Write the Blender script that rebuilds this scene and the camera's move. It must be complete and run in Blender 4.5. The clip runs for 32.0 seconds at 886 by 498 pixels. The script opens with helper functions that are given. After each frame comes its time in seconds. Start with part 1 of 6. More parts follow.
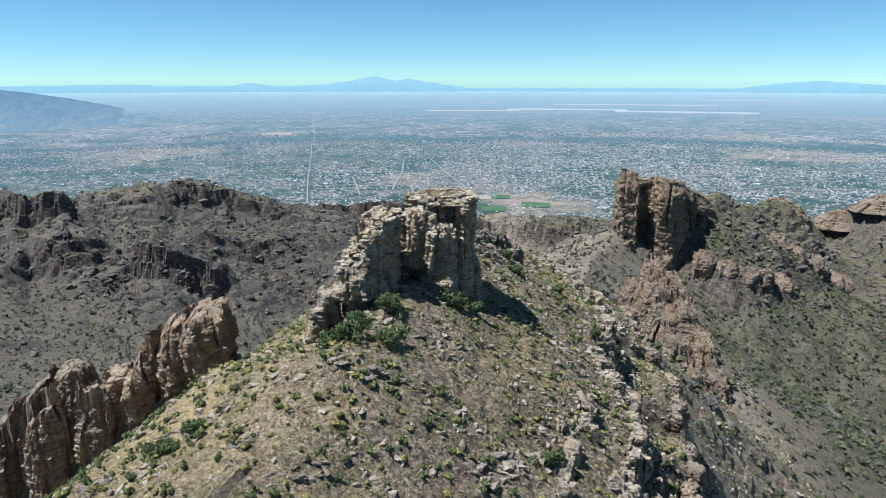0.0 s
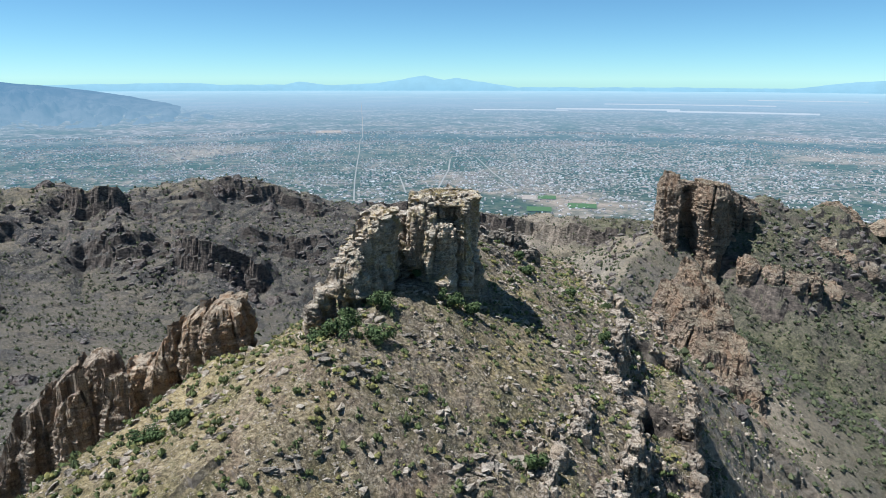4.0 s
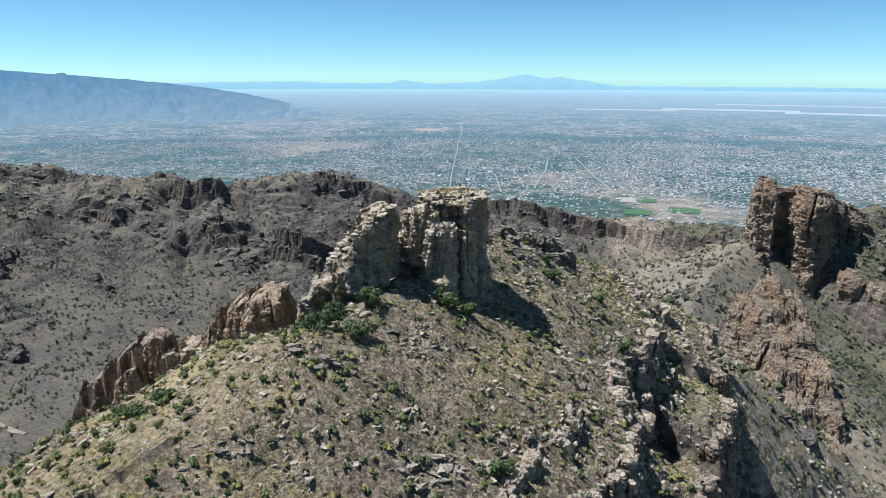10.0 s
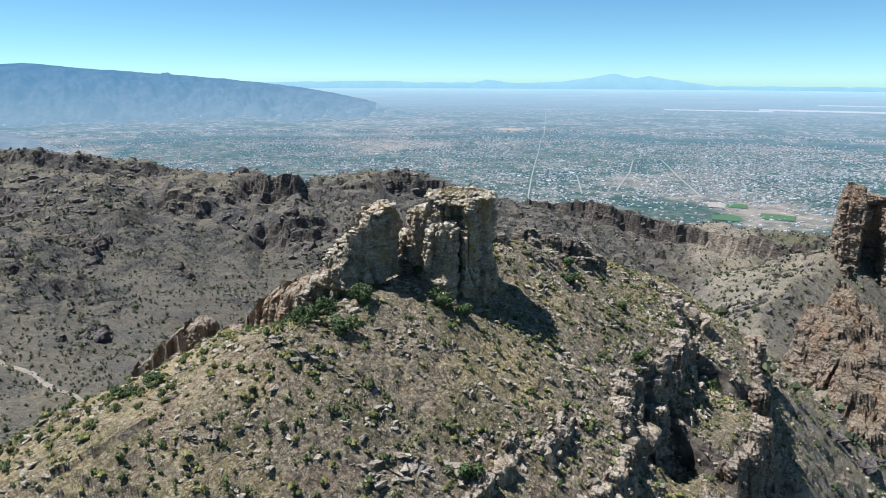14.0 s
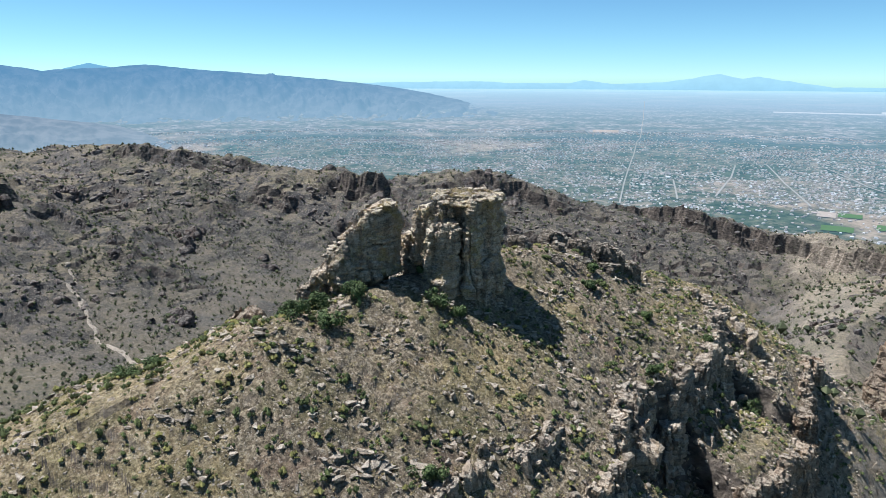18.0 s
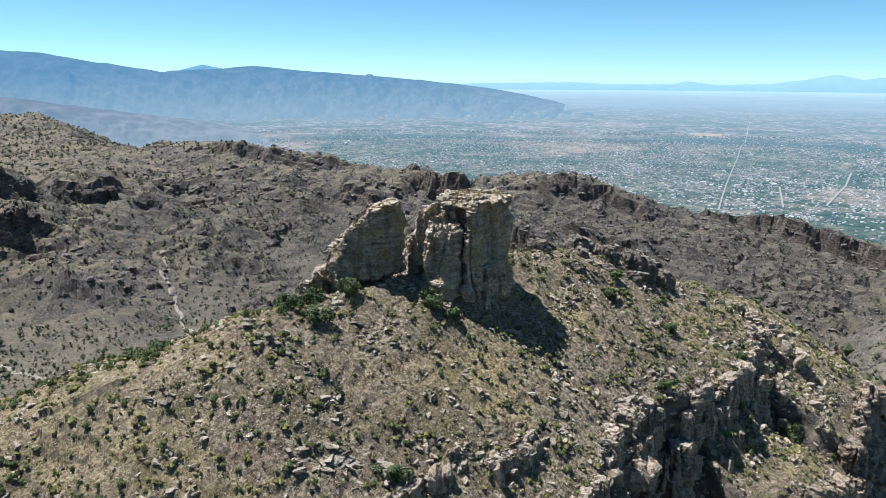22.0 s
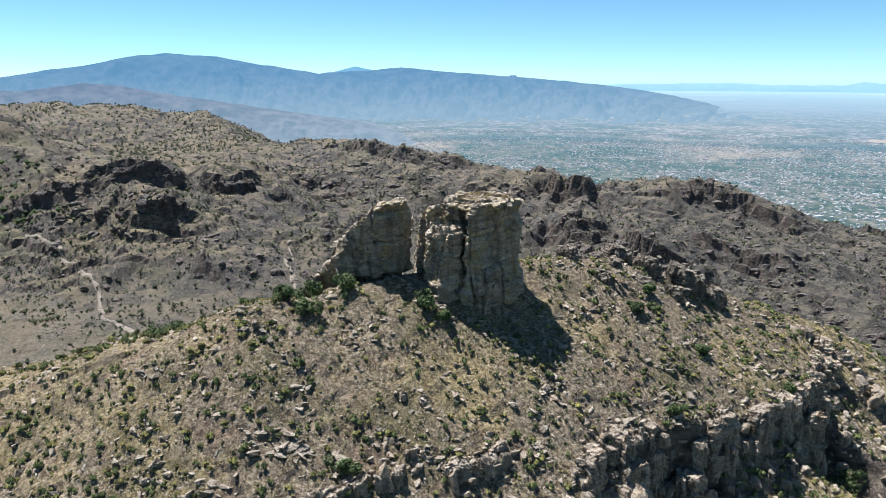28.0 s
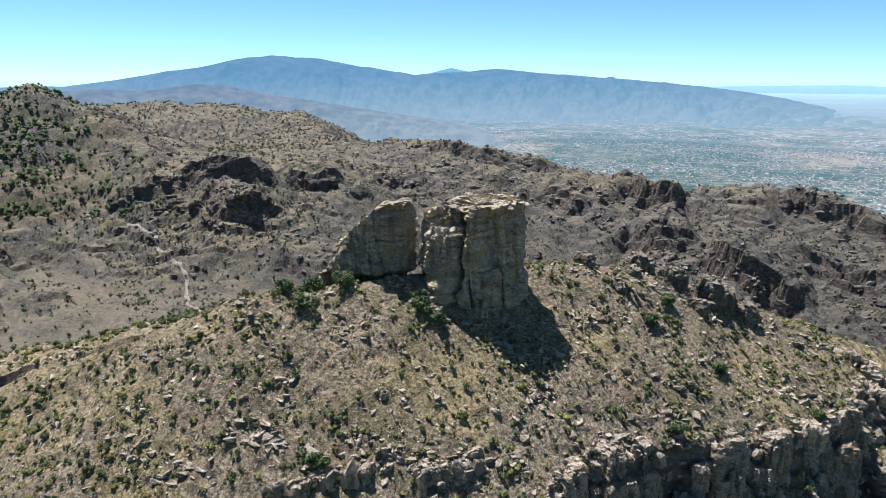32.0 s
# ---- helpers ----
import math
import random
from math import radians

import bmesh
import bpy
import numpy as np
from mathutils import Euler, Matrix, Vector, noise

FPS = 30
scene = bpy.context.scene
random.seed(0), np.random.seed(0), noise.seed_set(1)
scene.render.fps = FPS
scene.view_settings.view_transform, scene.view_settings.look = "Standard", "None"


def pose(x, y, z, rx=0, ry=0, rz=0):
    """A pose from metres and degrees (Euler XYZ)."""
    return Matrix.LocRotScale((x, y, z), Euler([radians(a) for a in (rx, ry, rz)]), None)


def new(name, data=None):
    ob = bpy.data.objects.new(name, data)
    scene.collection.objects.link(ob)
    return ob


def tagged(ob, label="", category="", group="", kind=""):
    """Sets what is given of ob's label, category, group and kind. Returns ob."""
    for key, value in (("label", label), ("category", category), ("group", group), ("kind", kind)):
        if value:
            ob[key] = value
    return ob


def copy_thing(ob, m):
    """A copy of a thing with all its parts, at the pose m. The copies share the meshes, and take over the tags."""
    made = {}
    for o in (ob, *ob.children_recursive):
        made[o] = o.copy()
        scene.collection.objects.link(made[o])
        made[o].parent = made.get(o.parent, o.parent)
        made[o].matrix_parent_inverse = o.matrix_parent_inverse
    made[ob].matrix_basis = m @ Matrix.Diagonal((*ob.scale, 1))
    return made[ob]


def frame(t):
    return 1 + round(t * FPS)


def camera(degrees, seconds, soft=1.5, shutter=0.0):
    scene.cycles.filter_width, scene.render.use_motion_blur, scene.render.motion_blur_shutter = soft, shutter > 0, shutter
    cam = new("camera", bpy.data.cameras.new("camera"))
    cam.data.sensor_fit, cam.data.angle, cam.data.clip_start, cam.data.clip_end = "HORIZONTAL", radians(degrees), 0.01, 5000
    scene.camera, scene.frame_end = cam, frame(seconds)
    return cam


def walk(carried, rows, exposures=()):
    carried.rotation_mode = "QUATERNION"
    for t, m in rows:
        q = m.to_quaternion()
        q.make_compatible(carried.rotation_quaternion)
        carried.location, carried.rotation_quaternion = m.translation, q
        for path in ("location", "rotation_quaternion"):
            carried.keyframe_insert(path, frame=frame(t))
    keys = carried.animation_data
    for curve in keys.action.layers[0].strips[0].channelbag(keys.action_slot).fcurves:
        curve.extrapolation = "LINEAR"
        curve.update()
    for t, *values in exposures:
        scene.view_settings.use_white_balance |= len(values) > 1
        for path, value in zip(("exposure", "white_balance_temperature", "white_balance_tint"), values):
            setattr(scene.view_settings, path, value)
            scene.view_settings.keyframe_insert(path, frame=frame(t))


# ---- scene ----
cam = camera(68.2, 32.0, soft=0.8)
METRES, EYE, TILT, LEAN, TURN = 85.0, 40.0, -14.5, 0.0, 0.0
ROWS = [
    (0.0, 0.0, 0.0, 0.0, 0.0, 0.0, -0.0),
    (0.5, 0.0082, 0.0, 0.0, 0.46, -0.01, -0.13),
    (1.0, 0.0167, 0.0002, 0.0001, 0.92, -0.02, -0.26),
    (1.5, 0.0256, 0.0004, 0.0002, 1.38, -0.03, -0.4),
    (2.0, 0.0348, 0.0007, 0.0003, 1.88, -0.04, -0.55),
    (2.5, 0.0443, 0.0012, 0.0005, 2.4, -0.06, -0.7),
    (3.0, 0.0541, 0.0017, 0.0007, 2.96, -0.08, -0.85),
    (3.5, 0.0643, 0.0024, 0.0009, 3.49, -0.09, -1.0),
    (5.5, 0.1087, 0.0062, 0.002, 5.92, -0.19, -1.65),
    (6.0, 0.1205, 0.0074, 0.0023, 6.57, -0.21, -1.83),
    (6.5, 0.1327, 0.0089, 0.0028, 7.25, -0.25, -2.01),
    (7.0, 0.1451, 0.0107, 0.0033, 7.94, -0.28, -2.2),
    (7.5, 0.1579, 0.0126, 0.0037, 8.66, -0.32, -2.4),
    (8.0, 0.171, 0.0147, 0.0045, 9.39, -0.35, -2.58),
    (8.5, 0.1844, 0.0173, 0.0052, 10.15, -0.41, -2.77),
    (9.0, 0.1981, 0.0197, 0.0059, 10.93, -0.44, -2.97),
    (9.5, 0.212, 0.0227, 0.0068, 11.72, -0.5, -3.18),
    (10.0, 0.2262, 0.0259, 0.0077, 12.52, -0.55, -3.4),
    (10.5, 0.2407, 0.0295, 0.0086, 13.35, -0.61, -3.63),
    (11.0, 0.2553, 0.0334, 0.0097, 14.19, -0.67, -3.84),
    (11.5, 0.2699, 0.0377, 0.0109, 15.05, -0.76, -4.05),
    (12.0, 0.2851, 0.042, 0.012, 15.91, -0.82, -4.26),
    (12.5, 0.3004, 0.0468, 0.0134, 16.78, -0.88, -4.49),
    (13.0, 0.316, 0.0519, 0.0147, 17.7, -0.95, -4.7),
    (13.5, 0.3319, 0.0575, 0.0158, 18.64, -1.02, -4.92),
    (14.0, 0.348, 0.0634, 0.0175, 19.61, -1.12, -5.15),
    (14.5, 0.3643, 0.0697, 0.0191, 20.58, -1.22, -5.39),
    (16.5, 0.4294, 0.0983, 0.0261, 24.61, -1.59, -6.31),
    (17.0, 0.4454, 0.1059, 0.0282, 25.62, -1.7, -6.55),
    (17.5, 0.4611, 0.1141, 0.0302, 26.61, -1.82, -6.78),
    (18.0, 0.4765, 0.1225, 0.0325, 27.6, -1.92, -7.01),
    (18.5, 0.492, 0.1312, 0.0347, 28.6, -2.04, -7.25),
    (19.0, 0.5071, 0.1401, 0.0371, 29.6, -2.17, -7.49),
    (19.5, 0.5224, 0.1496, 0.0394, 30.62, -2.3, -7.7),
    (20.0, 0.5378, 0.159, 0.0414, 31.65, -2.38, -7.9),
    (20.5, 0.5524, 0.1689, 0.0443, 32.65, -2.53, -8.14),
    (21.0, 0.5667, 0.1788, 0.047, 33.65, -2.68, -8.36),
    (21.5, 0.5811, 0.1891, 0.0496, 34.66, -2.82, -8.57),
    (22.0, 0.5953, 0.1996, 0.0523, 35.68, -2.96, -8.77),
    (22.5, 0.6094, 0.2104, 0.0551, 36.69, -3.12, -8.97),
    (23.0, 0.6232, 0.2212, 0.0578, 37.7, -3.26, -9.16),
    (23.5, 0.6369, 0.2324, 0.0607, 38.73, -3.43, -9.35),
    (24.0, 0.6495, 0.2432, 0.0635, 39.68, -3.58, -9.53),
    (24.5, 0.6629, 0.255, 0.0666, 40.71, -3.75, -9.72),
    (25.0, 0.676, 0.267, 0.0699, 41.75, -3.93, -9.9),
    (25.5, 0.6887, 0.279, 0.073, 42.76, -4.09, -10.09),
    (27.5, 0.7387, 0.3302, 0.0864, 46.96, -4.8, -10.8),
    (28.0, 0.7503, 0.3436, 0.0898, 48.01, -5.0, -10.97),
    (28.5, 0.7616, 0.357, 0.0932, 49.03, -5.18, -11.13),
    (29.0, 0.7727, 0.3706, 0.0967, 50.06, -5.36, -11.32),
    (29.5, 0.7835, 0.3844, 0.1002, 51.1, -5.56, -11.49),
    (30.0, 0.794, 0.3984, 0.1038, 52.14, -5.74, -11.65),
    (30.5, 0.8042, 0.4126, 0.1074, 53.18, -5.94, -11.82),
    (31.0, 0.8142, 0.427, 0.1112, 54.21, -6.13, -11.97),
    (31.5, 0.8239, 0.4415, 0.1149, 55.22, -6.34, -12.13),
    (32.0, 0.8334, 0.4562, 0.1186, 56.25, -6.55, -12.29),
]
walk(cam, [(t, pose(0, 0, EYE, TILT, LEAN, TURN) @ pose(METRES * x, METRES * y, METRES * z, 90 + pitch, roll, yaw)) for t, x, y, z, yaw, pitch, roll in ROWS],
     exposures=[(0.0, 0.86, 5740, 8), (16.0, 0.98, 5840, 9), (32.0, 1.15, 6080, 11)])

# ---- sky, sun ----
SUN_DIR = Vector((-0.445, -0.03, 0.895)).normalized()
world = bpy.data.worlds.new("sky")
scene.world = world
world.use_nodes = True
wn = world.node_tree
sky = wn.nodes.new("ShaderNodeTexSky")
sky.sky_type = "NISHITA"
sky.sun_disc = False
sky.sun_elevation = math.asin(SUN_DIR.z)
sky.sun_rotation = math.atan2(SUN_DIR.x, SUN_DIR.y)
sky.altitude = 1500
sky.air_density = 0.7
sky.dust_density = 0.0
sky.ozone_density = 1.5
wn.nodes["Background"].inputs["Strength"].default_value = 0.061
air = wn.nodes.new("ShaderNodeMix")
air.data_type, air.blend_type = "RGBA", "MULTIPLY"
air.inputs[0].default_value = 1.0
air.inputs[7].default_value = (0.75, 1.03, 1.03, 1)
wn.links.new(sky.outputs[0], air.inputs[6])
wn.links.new(air.outputs[2], wn.nodes["Background"].inputs["Color"])
sun_data = bpy.data.lights.new("sun", "SUN")
sun_data.energy, sun_data.angle, sun_data.color = 5.0, radians(0.53), (1.0, 0.955, 0.90)
sun = new("sun", sun_data)
sun.matrix_world = Matrix.Translation((0, 0, 300)) @ SUN_DIR.to_track_quat("Z", "Y").to_matrix().to_4x4()


# ---- noise and small helpers ----
def lattice(seed):
    g = np.random.RandomState(seed)
    return np.concatenate([g.permutation(512)] * 3), g.rand(512)


TABLES = {}


def vnoise(x, y, z=None, seed=0):
    """Smooth value noise in -1..1, for arrays."""
    if seed not in TABLES:
        TABLES[seed] = lattice(seed)
    perm, val = TABLES[seed]
    x, y = np.asarray(x, float), np.asarray(y, float)
    xi, yi = np.floor(x).astype(np.int64), np.floor(y).astype(np.int64)
    fx, fy = x - xi, y - yi
    ux, uy = fx * fx * (3 - 2 * fx), fy * fy * (3 - 2 * fy)
    if z is None:
        def h(a, b):
            return val[perm[perm[a & 511] + (b & 511)]]
        lo = h(xi, yi) * (1 - ux) + h(xi + 1, yi) * ux
        hi = h(xi, yi + 1) * (1 - ux) + h(xi + 1, yi + 1) * ux
        return 2 * (lo * (1 - uy) + hi * uy) - 1
    z = np.asarray(z, float)
    zi = np.floor(z).astype(np.int64)
    fz = z - zi
    uz = fz * fz * (3 - 2 * fz)
    out = 0
    for dz, wz in ((0, 1 - uz), (1, uz)):
        def h(a, b):
            return val[perm[perm[perm[a & 511] + (b & 511)] + ((zi + dz) & 511)]]
        lo = h(xi, yi) * (1 - ux) + h(xi + 1, yi) * ux
        hi = h(xi, yi + 1) * (1 - ux) + h(xi + 1, yi + 1) * ux
        out = out + wz * (lo * (1 - uy) + hi * uy)
    return 2 * out - 1


def fbm(x, y, octaves=4, seed=0, gain=0.5):
    out, amp, f = 0, 1.0, 1.0
    for k in range(octaves):
        out = out + amp * vnoise(x * f + 17.3 * k, y * f - 9.1 * k, seed=seed + k)
        amp, f = amp * gain, f * 2.03
    return out


def cells(x, y, z, seed=0):
    """A random number in -1..1 for each block of a jointed, slightly warped lattice."""
    if seed not in TABLES:
        TABLES[seed] = lattice(seed)
    perm, val = TABLES[seed]
    wx = x + 0.35 * vnoise(x * 0.7, y * 0.7, z * 0.7, seed=seed + 1)
    wy = y + 0.35 * vnoise(x * 0.7 + 5, y * 0.7, z * 0.7, seed=seed + 2)
    k = np.floor(z + 0.25 * vnoise(x * 0.6, y * 0.6, z * 0.3, seed=seed + 3)).astype(np.int64)
    i = np.floor(wx + 0.5 * (k % 2)).astype(np.int64)
    j = np.floor(wy + 0.37 * (k % 3)).astype(np.int64)
    return 2 * val[perm[perm[perm[i & 511] + (j & 511)] + (k & 511)]] - 1


def step(a, b, x):
    """A smooth rise from 0 at a to 1 at b."""
    t = np.clip((x - a) / (b - a), 0, 1)
    return t * t * (3 - 2 * t)


def smax(a, b, k):
    h = np.maximum(k - np.abs(a - b), 0) / k
    return np.maximum(a, b) + h * h * k * 0.25


# ---- the shape of the land: ridges with crest heights and side slopes ----
def ridge(X, Y, pts, left, right, soft=3.0, side=None):
    """left, right: (slope, reach, slope beyond)."""
    out = np.full(X.shape, -1e6)
    for (x0, y0, z0), (x1, y1, z1) in zip(pts, pts[1:]):
        ex, ey = x1 - x0, y1 - y0
        n = ex * ex + ey * ey
        t = np.clip(((X - x0) * ex + (Y - y0) * ey) / n, 0, 1)
        dx, dy = X - x0 - t * ex, Y - y0 - t * ey
        on_left = (ex * dy - ey * dx) > 0 if side is None else side
        d = np.sqrt(dx * dx + dy * dy + soft * soft) - soft
        a = np.where(on_left, left[0], right[0])
        r = np.where(on_left, left[1], right[1])
        b = np.where(on_left, left[2], right[2])
        z = z0 + t * (z1 - z0) - a * np.minimum(d, r) - b * np.maximum(d - r, 0)
        out = np.maximum(out, z)
    return out


def along(X, Y, pts):
    """Signed distance from a line (right of it positive), place along it in metres."""
    best = np.full(X.shape, 1e9)
    sgn, run, place = np.ones(X.shape), 0.0, np.zeros(X.shape)
    for (x0, y0), (x1, y1) in zip(pts, pts[1:]):
        ex, ey = x1 - x0, y1 - y0
        n = math.hypot(ex, ey)
        t = np.clip(((X - x0) * ex + (Y - y0) * ey) / n / n, 0, 1)
        dx, dy = X - x0 - t * ex, Y - y0 - t * ey
        d = np.hypot(dx, dy)
        near = d < best
        best = np.where(near, d, best)
        sgn = np.where(near, np.where(ex * dy - ey * dx > 0, -1.0, 1.0), sgn)
        place = np.where(near, run + t * n, place)
        run += n
    return best * sgn, place, run


SUMMIT = [(-38, 5, -10), (-31, 24, -3), (-25, 41, 4.0), (-17, 53, 8.2), (-11, 65, 11.6), (-7, 77, 13.6), (-2, 91, 13.6),
          (2, 108, 12.6), (5, 120, 11.4), (9, 131, 7.4), (17, 145, 1.0), (25, 158, -4.6), (32, 172, -14.5), (44, 195, -34), (62, 240, -58),
          (68, 320, -60), (95, 395, -62), (125, 440, -58)]
RIGHT_MOUNTAIN = [(76, 430, -82), (100, 430, -68), (119, 431, -55), (144, 458, -52), (166, 460, -40), (184, 468, -39), (207, 490, -45), (233, 516, -55), (270, 550, -66), (308, 584, -72), (347, 608, -88),
                  (372, 597, -84), (400, 577, -66), (470, 540, -45), (600, 520, -60)]
SPUR = [(122, 405, -80), (107, 340, -76), (91, 266, -58), (86, 240, -54), (92, 205, -73), (98, 175, -90), (110, 120, -125)]
FAR_CREST = [(700, 800, -190), (380, 900, -158), (217, 925, -156), (97, 945, -161), (-40, 885, -145), (-133, 819, -125),
             (-227, 757, -92), (-278, 718, -77), (-321, 680, -72), (-367, 600, -71), (-408, 590, -67), (-479, 533, -53),
             (-566, 456, -33), (-628, 433, -36), (-760, 440, -48)]
KNOB_SPUR = [(-365, 600, -72), (-310, 545, -98), (-255, 505, -112), (-190, 450, -155)]
PLATEAU = [(-470, 60, -45), (-462, 110, -34), (-452, 160, -30), (-470, 210, -33), (-495, 262, -40), (-600, 330, -44), (-830, 430, -48), (-1330, 585, -42), (-1345, 400, -18), (-1320, 262, -3), (-1240, 150, -10)]
GREEN_HILL = [(-330, -20, -130), (-420, 0, -85), (-520, 20, -20), (-629, 36, 38), (-728, 78, 18), (-900, 140, -20), (-1240, 180, -12)]
LOW_SPUR = [(-600, 330, -60), (-480, 330, -80), (-357, 262, -104), (-270, 255, -135)]
SHELF = [(-500, 10, -55), (-400, 20, -82), (-330, 45, -98), (-290, 80, -112)]
FIN_RIDGE = [(-20, 100, -2), (-40, 122, -15), (-62, 125, -26), (-85, 123, -40), (-112, 118, -60), (-155, 110, -95)]
CANYON = [(-430, 40), (-335, 105), (-285, 210), (-235, 320), (-160, 430), (-50, 560), (100, 690), (260, 780)]
# low spurs on the canyon's far slope: (height, half width, line)
CANYON_SPURS = [(9, 19, [(-440, 255), (-431, 288), (-414, 302), (-374, 306), (-345, 309), (-315, 322)]),
                (9, 16, [(-385, 278), (-352, 290), (-337, 301), (-318, 309), (-290, 306), (-262, 312)]),
                (8, 17, [(-375, 168), (-334, 180), (-321, 188), (-297, 193), (-261, 190), (-235, 200)]),
                (8, 18, [(-470, 425), (-430, 424), (-390, 412), (-345, 390), (-300, 385)])]
# cliffs across the canyon: (drop in metres, line with the drop on its right)
FAR_CLIFFS = [
              (9, [(-590, 425), (-530, 470), (-490, 512), (-468, 540), (-462, 556)]),
              (26, [(-275, 522), (-245, 530), (-215, 543), (-182, 556)]),
              (13, [(-300, 680), (-262, 690), (-225, 712), (-180, 735)]),
              (12, [(-245, 600), (-205, 615), (-150, 650)]),
              (21, [(-190, 820), (-150, 838), (-110, 856), (-70, 860), (-30, 872), (10, 878), (60, 894), (120, 890), (190, 880), (240, 876)]),
              (20, [(-390, 578), (-368, 570), (-345, 583), (-335, 600)]),
              (15, [(-350, 500), (-320, 510), (-300, 530), (-285, 545)]),
              (12, [(-440, 480), (-410, 490), (-385, 510)]),
              (10, [(160, 410), (180, 396), (205, 398), (228, 412)]),
              (10, [(225, 445), (255, 462), (290, 472), (325, 500)]),
              (12, [(215, 425), (240, 432), (262, 430)]),
              (7, [(-486, 88), (-478, 104), (-470, 124)]), (7, [(-470, 125), (-464, 136), (-462, 148)]), (14, [(-470, 143), (-456, 170), (-448, 190), (-439, 220)]),
              (12, [(-454, 222), (-444, 244), (-444, 258), (-454, 282)]), (11, [(-416, 146), (-404, 164), (-400, 180), (-408, 200)]), (8, [(-444, 120), (-430, 134), (-421, 152)])]
CLIFF_EDGE = [(19, 64), (22.5, 70), (25.5, 77), (26.5, 82), (24.2, 88), (24.6, 97), (26.5, 104), (29.3, 112), (30.6, 118), (31, 126), (31.6, 133), (31, 138.5), (28.5, 144)]
RIM_EDGE = [(24, 147), (29.5, 151.5), (35, 151), (39.5, 148), (42.5, 141)]
LOWER_EDGE = [(27, 62), (32, 76), (36.5, 86), (40, 98), (44, 112), (47.5, 126), (48.5, 135), (47, 150), (48, 166), (54, 185), (64, 205)]


def land(X, Y):
    """The height of the ground."""
    wx = X + 5.0 * fbm(X / 60, Y / 60, 3, 3) + 0.7 * fbm(X / 7, Y / 7, 3, 13)
    wy = Y + 5.0 * fbm(X / 60 + 40, Y / 60, 3, 5) + 0.7 * fbm(X / 7, Y / 7 + 31, 3, 15)
    far = step(150, 330, np.hypot(X - 5, Y - 85))
    wx, wy = X + (wx - X) * (0.35 + 0.7 * far), Y + (wy - Y) * (0.35 + 0.7 * far)
    # canyon floor
    c, s, total = along(wx, wy, CANYON)
    axis = -90 - 150 * step(120, total, s)
    floor = np.minimum(axis + 0.04 * np.abs(c), -88)
    z = ridge(wx, wy, FAR_CREST, (0.14, 16, 0.41), (0.14, 16, 0.5), 10)
    z = smax(z, ridge(wx, wy, KNOB_SPUR, (0.4, 20, 0.45), (0.4, 20, 0.45), 12), 14)
    z = smax(z, ridge(wx, wy, PLATEAU, (0.10, 200, 0.3), (0.36, 40, 0.48), 10, along(wx, wy, [(p[0], p[1]) for p in PLATEAU])[0] < 0), 24)
    z = smax(z, ridge(wx, wy, GREEN_HILL, (0.5, 40, 0.5), (0.42, 40, 0.50), 14), 18)
    z = smax(z, ridge(wx, wy, LOW_SPUR, (0.3, 20, 0.42), (0.3, 20, 0.42), 9), 14)
    z = smax(z, ridge(wx, wy, SHELF, (0.3, 20, 0.4), (0.3, 20, 0.4), 9), 14)
    cut = axis + 0.55 * np.maximum(np.abs(c) - 8, 0)
    z = np.where(far > 0, -smax(-z, -cut, 12), z)
    z = smax(z, ridge(wx, wy, RIGHT_MOUNTAIN, (0.55, 40, 0.7), (0.85, 45, 0.55), 4), 10)
    z = smax(z, ridge(wx, wy, SPUR, (0.6, 20, 0.6), (0.55, 20, 0.52), 4), 8)
    z = smax(z, ridge(wx, wy, FIN_RIDGE, (1.5, 20, 1.2), (0.8, 20, 0.7), 2), 6)
    # gullies that run down the far slopes, rough ground
    cf = along(wx, wy, [(p[0], p[1]) for p in FAR_CREST])[0]
    floor = floor - 420 * step(30, 800, cf)
    west = step(-330, -450, X) * step(480, 380, Y)
    gully = np.abs(fbm((0.86 * X + 0.51 * Y) / 62, (0.51 * X - 0.86 * Y) / 300, 4, 21)) * (1 - west) + west * np.abs(fbm(Y / 62, X / 300, 4, 23))
    z = z + far * (8.0 * (gully - 0.3) + 3.8 * fbm(X / 38, Y / 38, 3, 27) + 1.5 * fbm(X / 10, Y / 10, 3, 31))
    for k, (tall, wide, line) in enumerate(CANYON_SPURS):
        xs, ys = [p[0] for p in line], [p[1] for p in line]
        sel = (X > min(xs) - 50) & (X < max(xs) + 50) & (Y > min(ys) - 50) & (Y < max(ys) + 50)
        if not sel.any():
            continue
        xx, yy = X[sel], Y[sel]
        c2, s2, t2 = along(xx + 6 * fbm(xx / 24, yy / 24, 3, 141 + k), yy + 6 * fbm(xx / 24 + 9, yy / 24, 3, 151 + k), line)
        crest = np.exp(-np.abs(c2 / wide) ** 1.5) * step(0, 0.25 * t2, s2) * (1 - step(0.75 * t2, t2, s2))
        z[sel] += tall * (crest * (1 + 0.35 * fbm(xx / 14, yy / 14, 3, 161 + k)) + 0.25 * (step(-7, -4.5, -c2) - 0.5) * crest)
    # the cliffs
    for k, (drop, line) in enumerate(FAR_CLIFFS):
        xs, ys = [p[0] for p in line], [p[1] for p in line]
        sel = (X > min(xs) - 70) & (X < max(xs) + 70) & (Y > min(ys) - 70) & (Y < max(ys) + 70)
        if not sel.any():
            continue
        xx, yy = X[sel], Y[sel]
        c2, s2, t2 = along(xx + 7 * fbm(xx / 26, yy / 26, 3, 101 + k), yy + 7 * fbm(xx / 26 + 9, yy / 26, 3, 121 + k), line)
